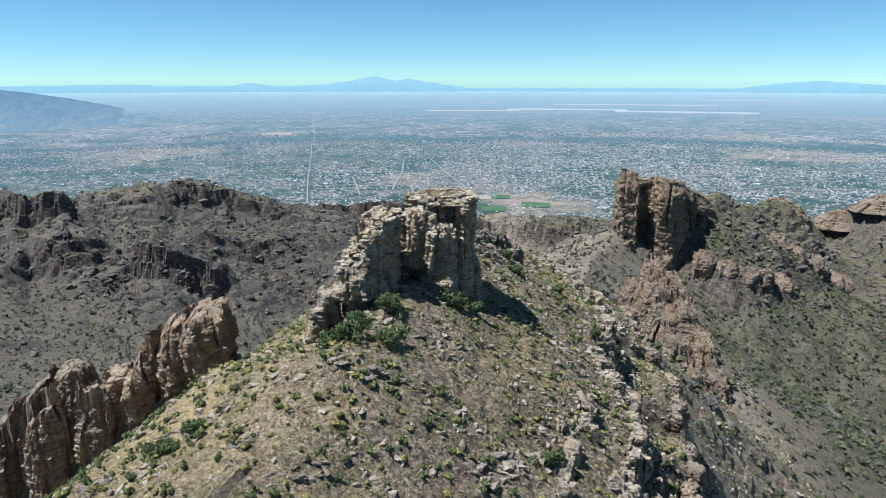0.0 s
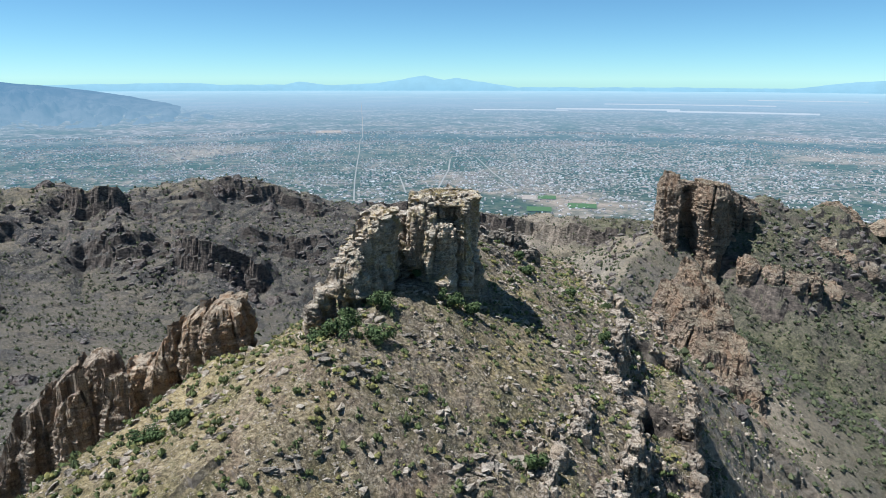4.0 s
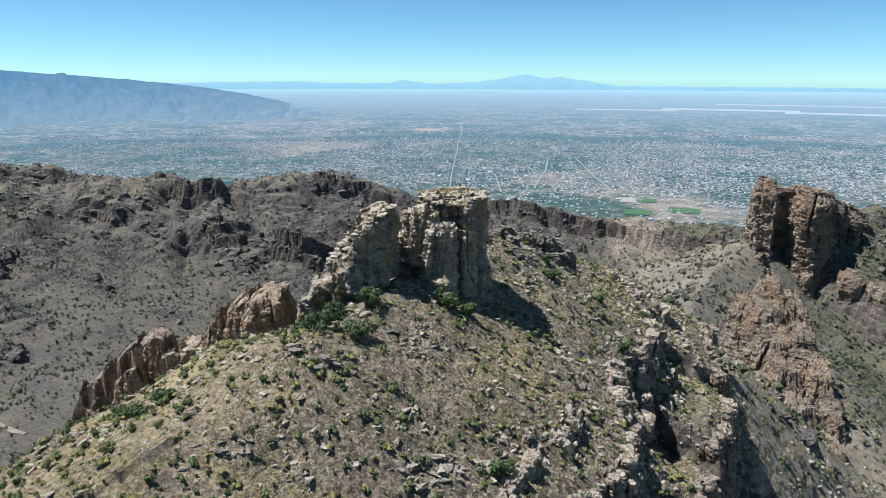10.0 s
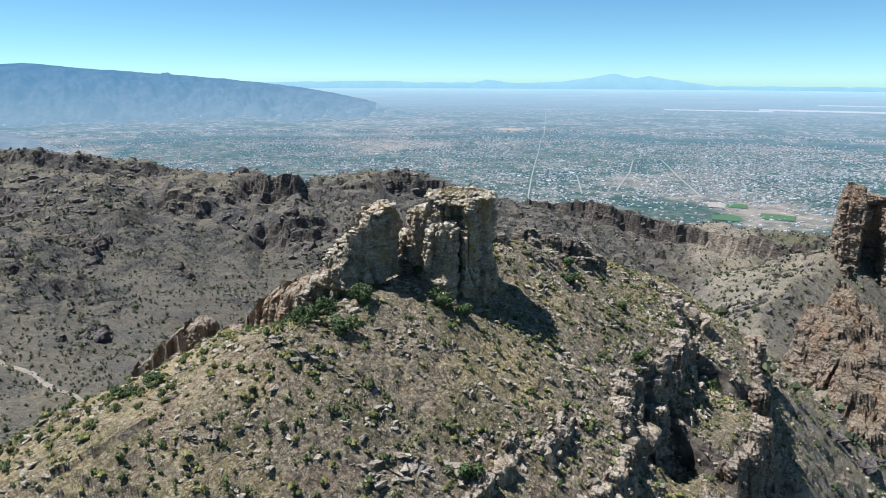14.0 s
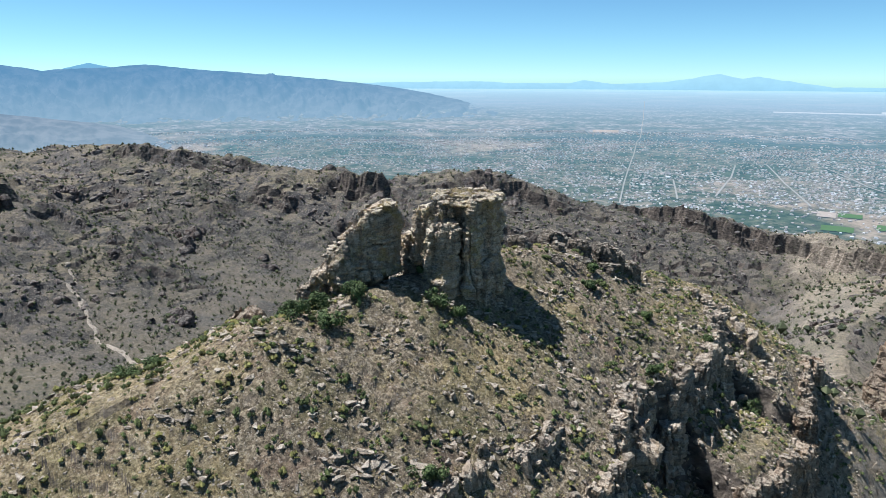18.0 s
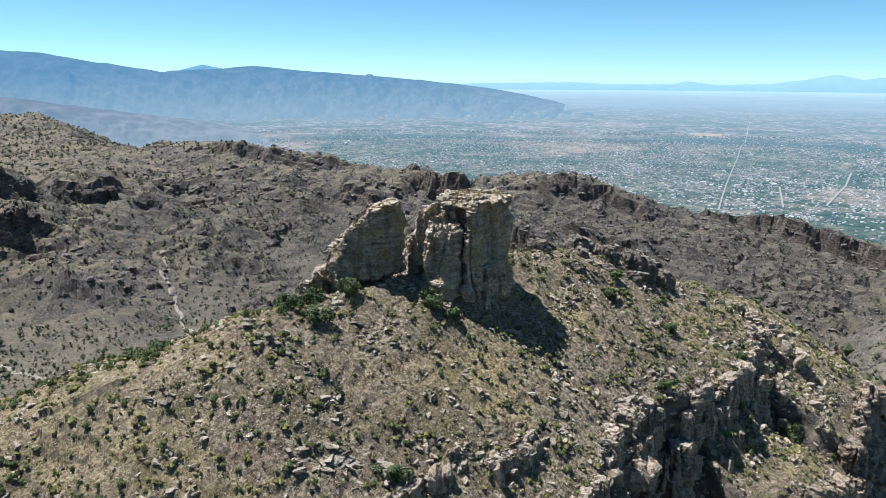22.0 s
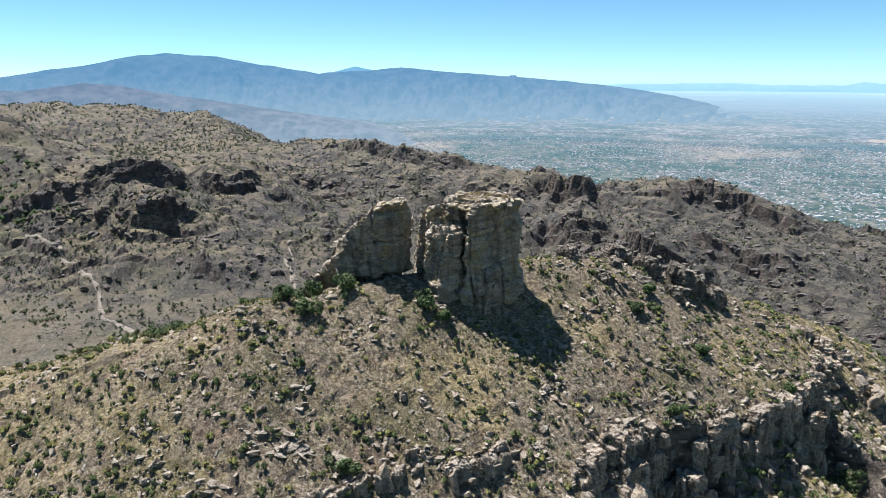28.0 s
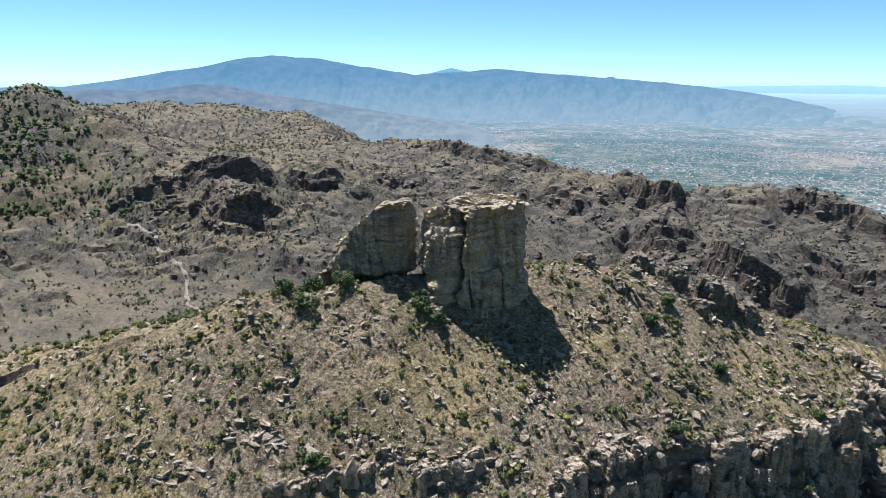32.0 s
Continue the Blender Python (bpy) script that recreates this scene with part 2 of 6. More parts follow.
        fade = np.exp(-(c2 / 42) ** 2) * step(0, 0.18 * t2, s2) * (1 - step(0.82 * t2, t2, s2))
        riser = 0.55 * step(-1.0, 2.0, c2) + 0.45 * step(5, 8.5, c2)
        z[sel] += drop * fade * (0.62 - riser)
    # small rock bands in patches
    patch = step(0.03, 0.34, fbm(X / 75 + 3, Y / 75, 3, 41) + 0.35 * fbm(X / 16, Y / 16, 2, 43)) * far
    q = z / 11.0 + 1.1 * fbm(X / 40, Y / 40, 4, 47)
    t = q - np.floor(q)
    z = z + patch * 11.0 * (0.30 + 0.30 * fbm(X / 30, Y / 30, 2, 49)) * (step(0.70, 0.95, t) - t)
    z = smax(z, floor + far * 3.0 * fbm(X / 40, Y / 40, 3, 51), 14)
    # the summit hill
    hill = smax(ridge(wx, wy, SUMMIT[:5], (0.31, 16, 0.85), (0.63, 34, 1.0), 2.5, along(wx, wy, [(p[0], p[1]) for p in SUMMIT[:6]])[0] < 0), ridge(wx, wy, SUMMIT[4:], (0.62, 30, 0.9), (0.70, 34, 1.0), 2.5), 1.0)
    near = 1 - far
    hill = hill + near * (0.55 * fbm(X / 9, Y / 9, 4, 61) + 0.20 * fbm(X / 1.3, Y / 1.3, 3, 71))
    # low ledges on the slope
    lp = step(0.15, 0.55, fbm(X / 7 + 9, Y / 7, 3, 81)) * near
    q = (hill + 0.08 * X) / 1.5 + 0.9 * fbm(X / 8, Y / 8, 3, 83)
    t = q - np.floor(q)
    hill = hill + lp * 1.5 * 0.22 * (step(0.6, 0.98, t) - t)
    # the cliff on its side
    c, s, total = along(X + 1.1 * fbm(X / 5, Y / 5, 3, 91), Y + 1.6 * fbm(X / 6 + 7, Y / 6, 3, 93), CLIFF_EDGE)
    ends = step(0, 10, s) * (1 - step(total - 14, total, s))
    ends = ends * (0.45 + 0.55 * step(-0.35, 0.2, vnoise(s / 7.0, s * 0, seed=94)))
    hill = hill - (5.0 + 6.5 * step(24, 34, s)) * (0.75 * step(0.2, 1.6, c) + 0.25 * step(3.2, 5.0, c)) * (1 - 0.3 * step(7, 13, c)) * ends
    c2, s2, total2 = along(X + 1.5 * fbm(X / 7, Y / 7, 3, 191), Y + 1.8 * fbm(X / 8 + 7, Y / 8, 3, 193), LOWER_EDGE)
    ends2 = step(0, 14, s2) * (1 - step(total2 - 70, total2, s2))
    hill = hill - (8 * step(0, 2.5, c2) + 0.42 * np.clip(c2 - 2, 0, 45)) * ends2
    wall = np.maximum(step(0, 1, c) * (1 - step(3, 5, c)) * ends, step(0, 3, c2) * (1 - step(7, 12, c2)) * ends2) * near
    q = hill / 2.2 + 0.8 * fbm(X / 7, Y / 7, 3, 95)
    t = q - np.floor(q)
    hill = hill + wall * (2.2 * 0.8 * (step(0.6, 0.95, t) - t) + 0.9 * fbm(X / 4.5, Y / 4.5, 3, 97))
    return smax(z, hill, 3.0)
# ---- end of the shape of the land ----


# ---- materials ----
def material(name, rough=0.95, spec=0.2):
    m = bpy.data.materials.new(name)
    m.use_nodes = True
    nt = m.node_tree
    b = nt.nodes["Principled BSDF"]
    b.inputs["Roughness"].default_value = rough
    b.inputs["Specular IOR Level"].default_value = spec
    return m, nt, b


def node(nt, kind, **kw):
    n = nt.nodes.new(kind)
    for k, v in kw.items():
        n.inputs[k].default_value = v
    return n


def noise_node(nt, coord, scale, detail=6, rough=0.6, distortion=0.0):
    n = node(nt, "ShaderNodeTexNoise", Scale=scale, Detail=detail, Roughness=rough, Distortion=distortion)
    nt.links.new(coord, n.inputs["Vector"])
    return math_node(nt, "MULTIPLY_ADD", n.outputs["Fac"], 1.6, -0.3)


def ramp(nt, fac, stops):
    r = nt.nodes.new("ShaderNodeValToRGB")
    el = r.color_ramp.elements
    while len(el) < len(stops):
        el.new(0.5)
    for e, (p, c) in zip(el, stops):
        e.position = p
        e.color = (*c, 1) if len(c) == 3 else c
    nt.links.new(fac, r.inputs["Fac"])
    return r.outputs["Color"]


def grey(v):
    return (v, v, v)


def mix(nt, fac, a, b, kind="MIX"):
    m = nt.nodes.new("ShaderNodeMix")
    m.data_type, m.blend_type = "RGBA", kind
    for sock, v in ((m.inputs[0], fac), (m.inputs[6], a), (m.inputs[7], b)):
        if isinstance(v, (int, float)):
            sock.default_value = v
        elif isinstance(v, tuple):
            sock.default_value = (*v, 1)
        else:
            nt.links.new(v, sock)
    return m.outputs[2]


def math_node(nt, op, a, b=0.0, c=0.0):
    m = nt.nodes.new("ShaderNodeMath")
    m.operation = op
    for sock, v in zip(m.inputs, (a, b, c)):
        if isinstance(v, (int, float)):
            sock.default_value = v
        else:
            nt.links.new(v, sock)
    return m.outputs[0]


def bump(nt, b, height, strength, distance):
    n = node(nt, "ShaderNodeBump", Strength=strength, Distance=distance)
    nt.links.new(height, n.inputs["Height"])
    nt.links.new(n.outputs[0], b.inputs["Normal"])


def position(nt):
    return nt.nodes.new("ShaderNodeNewGeometry").outputs["Position"]


def up_facing(nt, lo, hi):
    g = nt.nodes.new("ShaderNodeNewGeometry")
    sep = nt.nodes.new("ShaderNodeSeparateXYZ")
    nt.links.new(g.outputs["Normal"], sep.inputs[0])
    mr = node(nt, "ShaderNodeMapRange")
    mr.inputs["From Min"].default_value, mr.inputs["From Max"].default_value = lo, hi
    nt.links.new(sep.outputs["Z"], mr.inputs["Value"])
    return mr.outputs[0]


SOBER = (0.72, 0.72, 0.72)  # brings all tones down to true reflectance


def make_ground():
    m, nt, b = material("desert_ground")
    p = position(nt)
    big = noise_node(nt, p, 0.035, 5, 0.6)
    mid = noise_node(nt, p, 0.22, 6, 0.65)
    fine = noise_node(nt, p, 2.2, 6, 0.75)
    soil = ramp(nt, fine, [(0.3, (0.082, 0.064, 0.043)), (0.5, (0.255, 0.203, 0.135)), (0.70, (0.56, 0.465, 0.335))])
    red = ramp(nt, fine, [(0.3, (0.095, 0.066, 0.047)), (0.7, (0.40, 0.29, 0.20))])
    grass = ramp(nt, fine, [(0.3, (0.17, 0.128, 0.06)), (0.5, (0.42, 0.325, 0.155)), (0.72, (0.66, 0.54, 0.30))])
    green = ramp(nt, fine, [(0.3, (0.085, 0.077, 0.037)), (0.7, (0.28, 0.235, 0.115))])
    c = mix(nt, ramp(nt, mid, [(0.52, grey(0)), (0.68, grey(0.85))]), soil, red)
    c = mix(nt, ramp(nt, big, [(0.48, grey(0)), (0.60, grey(0.75))]), c, grass)
    flank = node(nt, "ShaderNodeMapRange")
    flank.inputs["From Min"].default_value, flank.inputs["From Max"].default_value = -6, -24
    fsep = nt.nodes.new("ShaderNodeSeparateXYZ")
    nt.links.new(p, fsep.inputs[0])
    nt.links.new(fsep.outputs["X"], flank.inputs["Value"])
    c = mix(nt, math_node(nt, "MULTIPLY", flank.outputs[0], ramp(nt, mid, [(0.32, grey(0.9)), (0.62, grey(0.25))])), c, grass)
    c = mix(nt, ramp(nt, noise_node(nt, p, 0.08, 6, 0.7), [(0.50, grey(0)), (0.64, grey(0.75))]), c, green)
    # scrub-covered slopes away from the summit
    # blue raised a little in these tones: canyon haze painted into the colour
    far_soil = ramp(nt, noise_node(nt, p, 0.5, 7, 0.75), [(0.28, (0.032, 0.029, 0.027)), (0.46, (0.098, 0.088, 0.078)), (0.62, (0.168, 0.150, 0.132)), (0.8, (0.295, 0.265, 0.23))])
    far_dry = ramp(nt, noise_node(nt, p, 0.4, 6, 0.75), [(0.3, (0.085, 0.07, 0.043)), (0.7, (0.27, 0.22, 0.137))])
    far_green = ramp(nt, noise_node(nt, p, 0.5, 6, 0.75), [(0.3, (0.04, 0.046, 0.022)), (0.7, (0.17, 0.165, 0.085))])
    fc = mix(nt, ramp(nt, noise_node(nt, p, 0.012, 5, 0.6), [(0.52, grey(0)), (0.64, grey(0.85))]), far_soil, far_dry)
    fc = mix(nt, ramp(nt, noise_node(nt, p, 0.03, 5, 0.65), [(0.50, grey(0)), (0.64, grey(0.7))]), fc, far_green)
    # dark broken rock and soil on the wall across the canyon, blued for haze
    dark = ramp(nt, noise_node(nt, p, 0.42, 7, 0.78), [(0.28, (0.018, 0.018, 0.021)), (0.46, (0.054, 0.053, 0.057)), (0.60, (0.110, 0.105, 0.109)), (0.78, (0.27, 0.258, 0.256))])
    outcrop = nt.nodes.new("ShaderNodeMapping")
    outcrop.inputs["Scale"].default_value = (0.05, 0.05, 0.26)
    nt.links.new(p, outcrop.inputs["Vector"])
    dark = mix(nt, ramp(nt, noise_node(nt, outcrop.outputs[0], 1.0, 8, 0.75), [(0.58, grey(0)), (0.68, grey(0.6))]), dark,
               ramp(nt, noise_node(nt, p, 0.35, 6, 0.75), [(0.3, (0.10, 0.082, 0.065)), (0.7, (0.40, 0.34, 0.275))]))
    sep = nt.nodes.new("ShaderNodeSeparateXYZ")
    nt.links.new(p, sep.inputs[0])
    wall = node(nt, "ShaderNodeMapRange")
    wall.inputs["From Min"].default_value, wall.inputs["From Max"].default_value = 90, 240
    nt.links.new(sep.outputs["Y"], wall.inputs["Value"])
    east = node(nt, "ShaderNodeMapRange")
    east.inputs["From Min"].default_value, east.inputs["From Max"].default_value = 60, -60
    nt.links.new(sep.outputs["X"], east.inputs["Value"])
    rocky = ramp(nt, noise_node(nt, p, 0.022, 6, 0.7), [(0.34, grey(0.15)), (0.60, grey(0.72))])
    fc = mix(nt, math_node(nt, "MULTIPLY", math_node(nt, "MULTIPLY", wall.outputs[0], east.outputs[0]), rocky), fc, dark)
    # dark scrub low in the canyon, blued for haze, dry grass on the flatter ground of the crests
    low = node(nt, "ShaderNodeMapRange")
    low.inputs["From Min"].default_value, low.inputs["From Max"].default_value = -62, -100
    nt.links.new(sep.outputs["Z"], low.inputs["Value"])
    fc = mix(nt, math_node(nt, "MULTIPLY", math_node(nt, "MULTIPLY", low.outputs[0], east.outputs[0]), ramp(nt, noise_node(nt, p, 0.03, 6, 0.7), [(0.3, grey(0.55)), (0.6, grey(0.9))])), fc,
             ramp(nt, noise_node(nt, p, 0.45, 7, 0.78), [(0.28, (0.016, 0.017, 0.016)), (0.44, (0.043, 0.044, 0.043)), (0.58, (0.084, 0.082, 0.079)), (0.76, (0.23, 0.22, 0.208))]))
    fc = mix(nt, math_node(nt, "MULTIPLY", math_node(nt, "MULTIPLY", up_facing(nt, 0.86, 0.97), math_node(nt, "SUBTRACT", 1.0, math_node(nt, "MULTIPLY", low.outputs[0], 0.55))), ramp(nt, noise_node(nt, p, 0.05, 6, 0.7), [(0.3, grey(0.15)), (0.6, grey(0.6))])), fc,
             ramp(nt, noise_node(nt, p, 0.5, 6, 0.75), [(0.3, (0.15, 0.12, 0.07)), (0.7, (0.40, 0.325, 0.195))]))
    # dry tan slopes below the twin peak
    tan_side = node(nt, "ShaderNodeMapRange")
    tan_side.inputs["From Min"].default_value, tan_side.inputs["From Max"].default_value = 38, 58
    nt.links.new(sep.outputs["X"], tan_side.inputs["Value"])
    green_side = node(nt, "ShaderNodeMapRange")
    green_side.inputs["From Min"].default_value, green_side.inputs["From Max"].default_value = 100, 150
    nt.links.new(sep.outputs["X"], green_side.inputs["Value"])
    fc = mix(nt, math_node(nt, "MULTIPLY", green_side.outputs[0], 0.55), fc, far_green)
    tan_part = math_node(nt, "MULTIPLY", tan_side.outputs[0], math_node(nt, "SUBTRACT", 1.0, green_side.outputs[0]))
    fc = mix(nt, math_node(nt, "MULTIPLY", tan_part, ramp(nt, noise_node(nt, p, 0.02, 5, 0.65), [(0.32, grey(0.95)), (0.66, grey(0.35))])), fc,
             ramp(nt, noise_node(nt, p, 0.6, 7, 0.75), [(0.28, (0.12, 0.10, 0.075)), (0.5, (0.34, 0.285, 0.215)), (0.72, (0.56, 0.48, 0.37))]))
    away = nt.nodes.new("ShaderNodeVectorMath")
    away.operation = "DISTANCE"
    away.inputs[1].default_value = (5, 85, 0)
    nt.links.new(p, away.inputs[0])
    mr = node(nt, "ShaderNodeMapRange")
    mr.inputs["From Min"].default_value, mr.inputs["From Max"].default_value = 95, 190
    nt.links.new(away.outputs["Value"], mr.inputs["Value"])
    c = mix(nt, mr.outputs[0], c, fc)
    # dark twigs and litter
    c = mix(nt, ramp(nt, noise_node(nt, p, 6.0, 4, 0.8), [(0.30, grey(0.8)), (0.46, grey(0))]), c, (0.05, 0.045, 0.031))
    # gravel and stones
    v2 = node(nt, "ShaderNodeTexVoronoi", Scale=4.5)
    nt.links.new(p, v2.inputs["Vector"])
    peb = ramp(nt, v2.outputs["Distance"], [(0.20, grey(1)), (0.34, grey(0))])
    c = mix(nt, math_node(nt, "MULTIPLY", peb, ramp(nt, noise_node(nt, p, 1.7, 3), [(0.50, grey(0)), (0.56, grey(0.85))])), c, (0.52, 0.46, 0.38))
    v = node(nt, "ShaderNodeTexVoronoi", Scale=1.6)
    nt.links.new(p, v.inputs["Vector"])
    stone = ramp(nt, v.outputs["Distance"], [(0.16, grey(1)), (0.30, grey(0))])
    pick = ramp(nt, noise_node(nt, p, 0.9, 3), [(0.52, grey(0)), (0.60, grey(0.8))])
    c = mix(nt, math_node(nt, "MULTIPLY", stone, pick), c, (0.48, 0.42, 0.36))
    # bare rock where it is steep
    strata = nt.nodes.new("ShaderNodeMapping")
    strata.inputs["Scale"].default_value = (0.3, 0.3, 0.55)
    nt.links.new(p, strata.inputs["Vector"])
    rs = noise_node(nt, strata.outputs[0], 1.0, 7, 0.7)
    rock = ramp(nt, rs, [(0.28, (0.045, 0.038, 0.034)), (0.48, (0.13, 0.108, 0.09)), (0.6, (0.20, 0.165, 0.135)), (0.75, (0.30, 0.25, 0.20))])
    tan_rock = ramp(nt, rs, [(0.28, (0.10, 0.082, 0.062)), (0.46, (0.28, 0.235, 0.18)), (0.6, (0.40, 0.335, 0.265)), (0.75, (0.55, 0.47, 0.375))])
    rock = mix(nt, tan_part, rock, tan_rock)
    flat = up_facing(nt, 0.56, 0.74)
    c = mix(nt, flat, rock, c)
    nt.links.new(mix(nt, 1.0, c, (0.645, 0.64, 0.635), "MULTIPLY"), b.inputs["Base Color"])
    bump(nt, b, math_node(nt, "ADD", fine, math_node(nt, "MULTIPLY", rs, 1.5)), 0.8, 0.35)
    return m


def make_rock(name, tones, scale=1.0, lichen=None, streak=(0.10, 0.07, 0.05)):
    """Layered rock: dark beds, pale tops, rusty streaks."""
    m, nt, b = material(name, 0.92)
    p = position(nt)
    st = nt.nodes.new("ShaderNodeMapping")
    st.inputs["Scale"].default_value = (0.3 * scale, 0.3 * scale, 1.7 * scale)
    nt.links.new(p, st.inputs["Vector"])
    beds = noise_node(nt, st.outputs[0], 1.0, 7, 0.68)
    vt = nt.nodes.new("ShaderNodeMapping")
    vt.inputs["Scale"].default_value = (0.9 * scale, 0.9 * scale, 0.10 * scale)
    nt.links.new(p, vt.inputs["Vector"])
    runs = noise_node(nt, vt.outputs[0], 1.0, 5, 0.6)
    blot = noise_node(nt, p, 0.45 * scale, 6, 0.65)
    fine = noise_node(nt, p, 5.0 * scale, 6, 0.75)
    c = ramp(nt, beds, [(0.24, tones[0]), (0.38, tones[1]), (0.56, tones[2]), (0.78, tones[3])])
    c = mix(nt, ramp(nt, blot, [(0.46, grey(0)), (0.64, grey(0.8))]), c, tones[4])
    c = mix(nt, ramp(nt, runs, [(0.52, grey(0)), (0.66, grey(0.6))]), c, streak)
    if lichen:
        c = mix(nt, ramp(nt, noise_node(nt, p, 0.33 * scale, 5, 0.7, 0.6), [(0.53, grey(0)), (0.65, grey(0.55))]), c, lichen)
        c = mix(nt, ramp(nt, noise_node(nt, p, 0.5 * scale, 6, 0.7, 0.4), [(0.58, grey(0)), (0.68, grey(0.6))]), c, (0.20, 0.19, 0.175))
    # joints
    jm = nt.nodes.new("ShaderNodeMapping")
    jm.inputs["Scale"].default_value = (0.42 * scale, 0.42 * scale, 0.26 * scale)
    warp = nt.nodes.new("ShaderNodeVectorMath")
    warp.operation = "MULTIPLY_ADD"
    wn2 = node(nt, "ShaderNodeTexNoise", Scale=0.9 * scale, Detail=3.0)
    nt.links.new(p, wn2.inputs["Vector"])
    nt.links.new(wn2.outputs["Color"], warp.inputs[0])
    warp.inputs[1].default_value = (1.6 / scale,) * 3
    nt.links.new(p, warp.inputs[2])
    nt.links.new(warp.outputs[0], jm.inputs["Vector"])
    vj = nt.nodes.new("ShaderNodeTexVoronoi")
    vj.feature = "DISTANCE_TO_EDGE"
    nt.links.new(jm.outputs[0], vj.inputs["Vector"])
    joint = ramp(nt, vj.outputs["Distance"], [(0.006, grey(0)), (0.05, grey(1))])
    c = mix(nt, 0.5, c, joint, "MULTIPLY")
    c = mix(nt, 0.5, c, ramp(nt, fine, [(0.25, grey(0.5)), (0.7, grey(1.1))]), "MULTIPLY")
    info = nt.nodes.new("ShaderNodeObjectInfo")
    c = mix(nt, 0.8, c, ramp(nt, info.outputs["Random"], [(0.0, (0.70, 0.70, 0.70)), (0.4, (0.92, 0.90, 0.88)), (0.7, (1.0, 0.955, 0.90)), (1.0, (1.1, 1.08, 1.05))]), "MULTIPLY")
    c = mix(nt, math_node(nt, "MULTIPLY", math_node(nt, "MULTIPLY", up_facing(nt, 0.55, 0.95), 0.6), ramp(nt, fine, [(0.3, grey(0.1)), (0.6, grey(1))])), c, tones[5])
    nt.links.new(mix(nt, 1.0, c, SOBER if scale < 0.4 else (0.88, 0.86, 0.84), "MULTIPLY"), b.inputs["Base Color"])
    bump(nt, b, math_node(nt, "ADD", math_node(nt, "ADD", math_node(nt, "MULTIPLY", beds, 1.6), fine), math_node(nt, "MULTIPLY", joint, 0.8)), 0.9, 0.25 / scale)
    return m


GROUND = make_ground()
ROCK = make_rock("layered_tan_rock", [(0.11, 0.092, 0.074), (0.41, 0.355, 0.28), (0.60, 0.525, 0.42), (0.77, 0.69, 0.57), (0.54, 0.42, 0.29), (0.74, 0.67, 0.55)],
                 1.0, lichen=(0.50, 0.39, 0.15), streak=(0.24, 0.19, 0.15))
CLIFF_ROCK = make_rock("broken_grey_rock", [(0.18, 0.15, 0.12), (0.38, 0.325, 0.26), (0.52, 0.45, 0.37), (0.65, 0.57, 0.475), (0.45, 0.36, 0.26), (0.63, 0.56, 0.46)],
                       1.2, streak=(0.11, 0.092, 0.075))
CRAG_EDGE = make_rock("brown_cliff_rock", [(0.14, 0.11, 0.088), (0.30, 0.245, 0.19), (0.42, 0.35, 0.275), (0.55, 0.47, 0.38), (0.40, 0.29, 0.20), (0.56, 0.49, 0.39)], 0.9, streak=(0.12, 0.095, 0.075))
LEDGE_ROCK = make_rock("dark_ledge_rock", [(0.10, 0.085, 0.072), (0.22, 0.19, 0.158), (0.31, 0.27, 0.225), (0.42, 0.37, 0.31), (0.24, 0.20, 0.15), (0.46, 0.42, 0.35)], 1.4, streak=(0.09, 0.078, 0.066))
RED_ROCK = make_rock("rusty_rock", [(0.14, 0.11, 0.086), (0.36, 0.285, 0.215), (0.51, 0.415, 0.315), (0.66, 0.56, 0.44), (0.50, 0.36, 0.235), (0.60, 0.53, 0.40)],
                     0.5, streak=(0.56, 0.34, 0.19))
CRAG_ROCK = make_rock("crag_rock", [(0.11, 0.085, 0.068), (0.31, 0.24, 0.18), (0.46, 0.36, 0.27), (0.60, 0.48, 0.37), (0.49, 0.36, 0.25), (0.47, 0.42, 0.29)],
                      0.16, streak=(0.43, 0.28, 0.18))
FAR_ROCK = make_rock("dark_canyon_rock", [(0.07, 0.063, 0.062), (0.165, 0.145, 0.14), (0.25, 0.22, 0.21), (0.36, 0.315, 0.295), (0.23, 0.185, 0.168), (0.31, 0.285, 0.245)],
                     0.16, streak=(0.20, 0.145, 0.115))
STONE = make_rock("pale_stone", [(0.20, 0.165, 0.13), (0.36, 0.305, 0.24), (0.50, 0.435, 0.355), (0.63, 0.56, 0.47), (0.34, 0.27, 0.20), (0.62, 0.56, 0.47)], 1.6)


# ---- meshes from arrays ----
def mesh_ob(name, verts, faces, mat, parent=None, label="", smooth=False):
    me = bpy.data.meshes.new(name)
    verts = np.asarray(verts, np.float32)
    faces = np.asarray(faces, np.int32)
    k = faces.shape[1]
    me.vertices.add(len(verts))
    me.vertices.foreach_set("co", verts.ravel())
    me.loops.add(faces.size)
    me.loops.foreach_set("vertex_index", faces.ravel())
    me.polygons.add(len(faces))
    me.polygons.foreach_set("loop_start", np.arange(len(faces), dtype=np.int32) * k)
    me.polygons.foreach_set("use_smooth", np.full(len(faces), smooth))
    me.update(calc_edges=True)
    if mat:
        me.materials.append(mat)
    ob = new(name, me)
    if parent:
        ob.parent = parent
        ob.matrix_parent_inverse = parent.matrix_world.inverted()
    if label:
        tagged(ob, label)
    return ob


def grid_faces(rows, cols, closed=False):
    r = np.arange(rows - 1)[:, None]
    c = np.arange(cols if closed else cols - 1)[None, :]
    n = (c + 1) % cols
    return np.stack([r * cols + c, r * cols + n, (r + 1) * cols + n, (r + 1) * cols + c], -1).reshape(-1, 4)


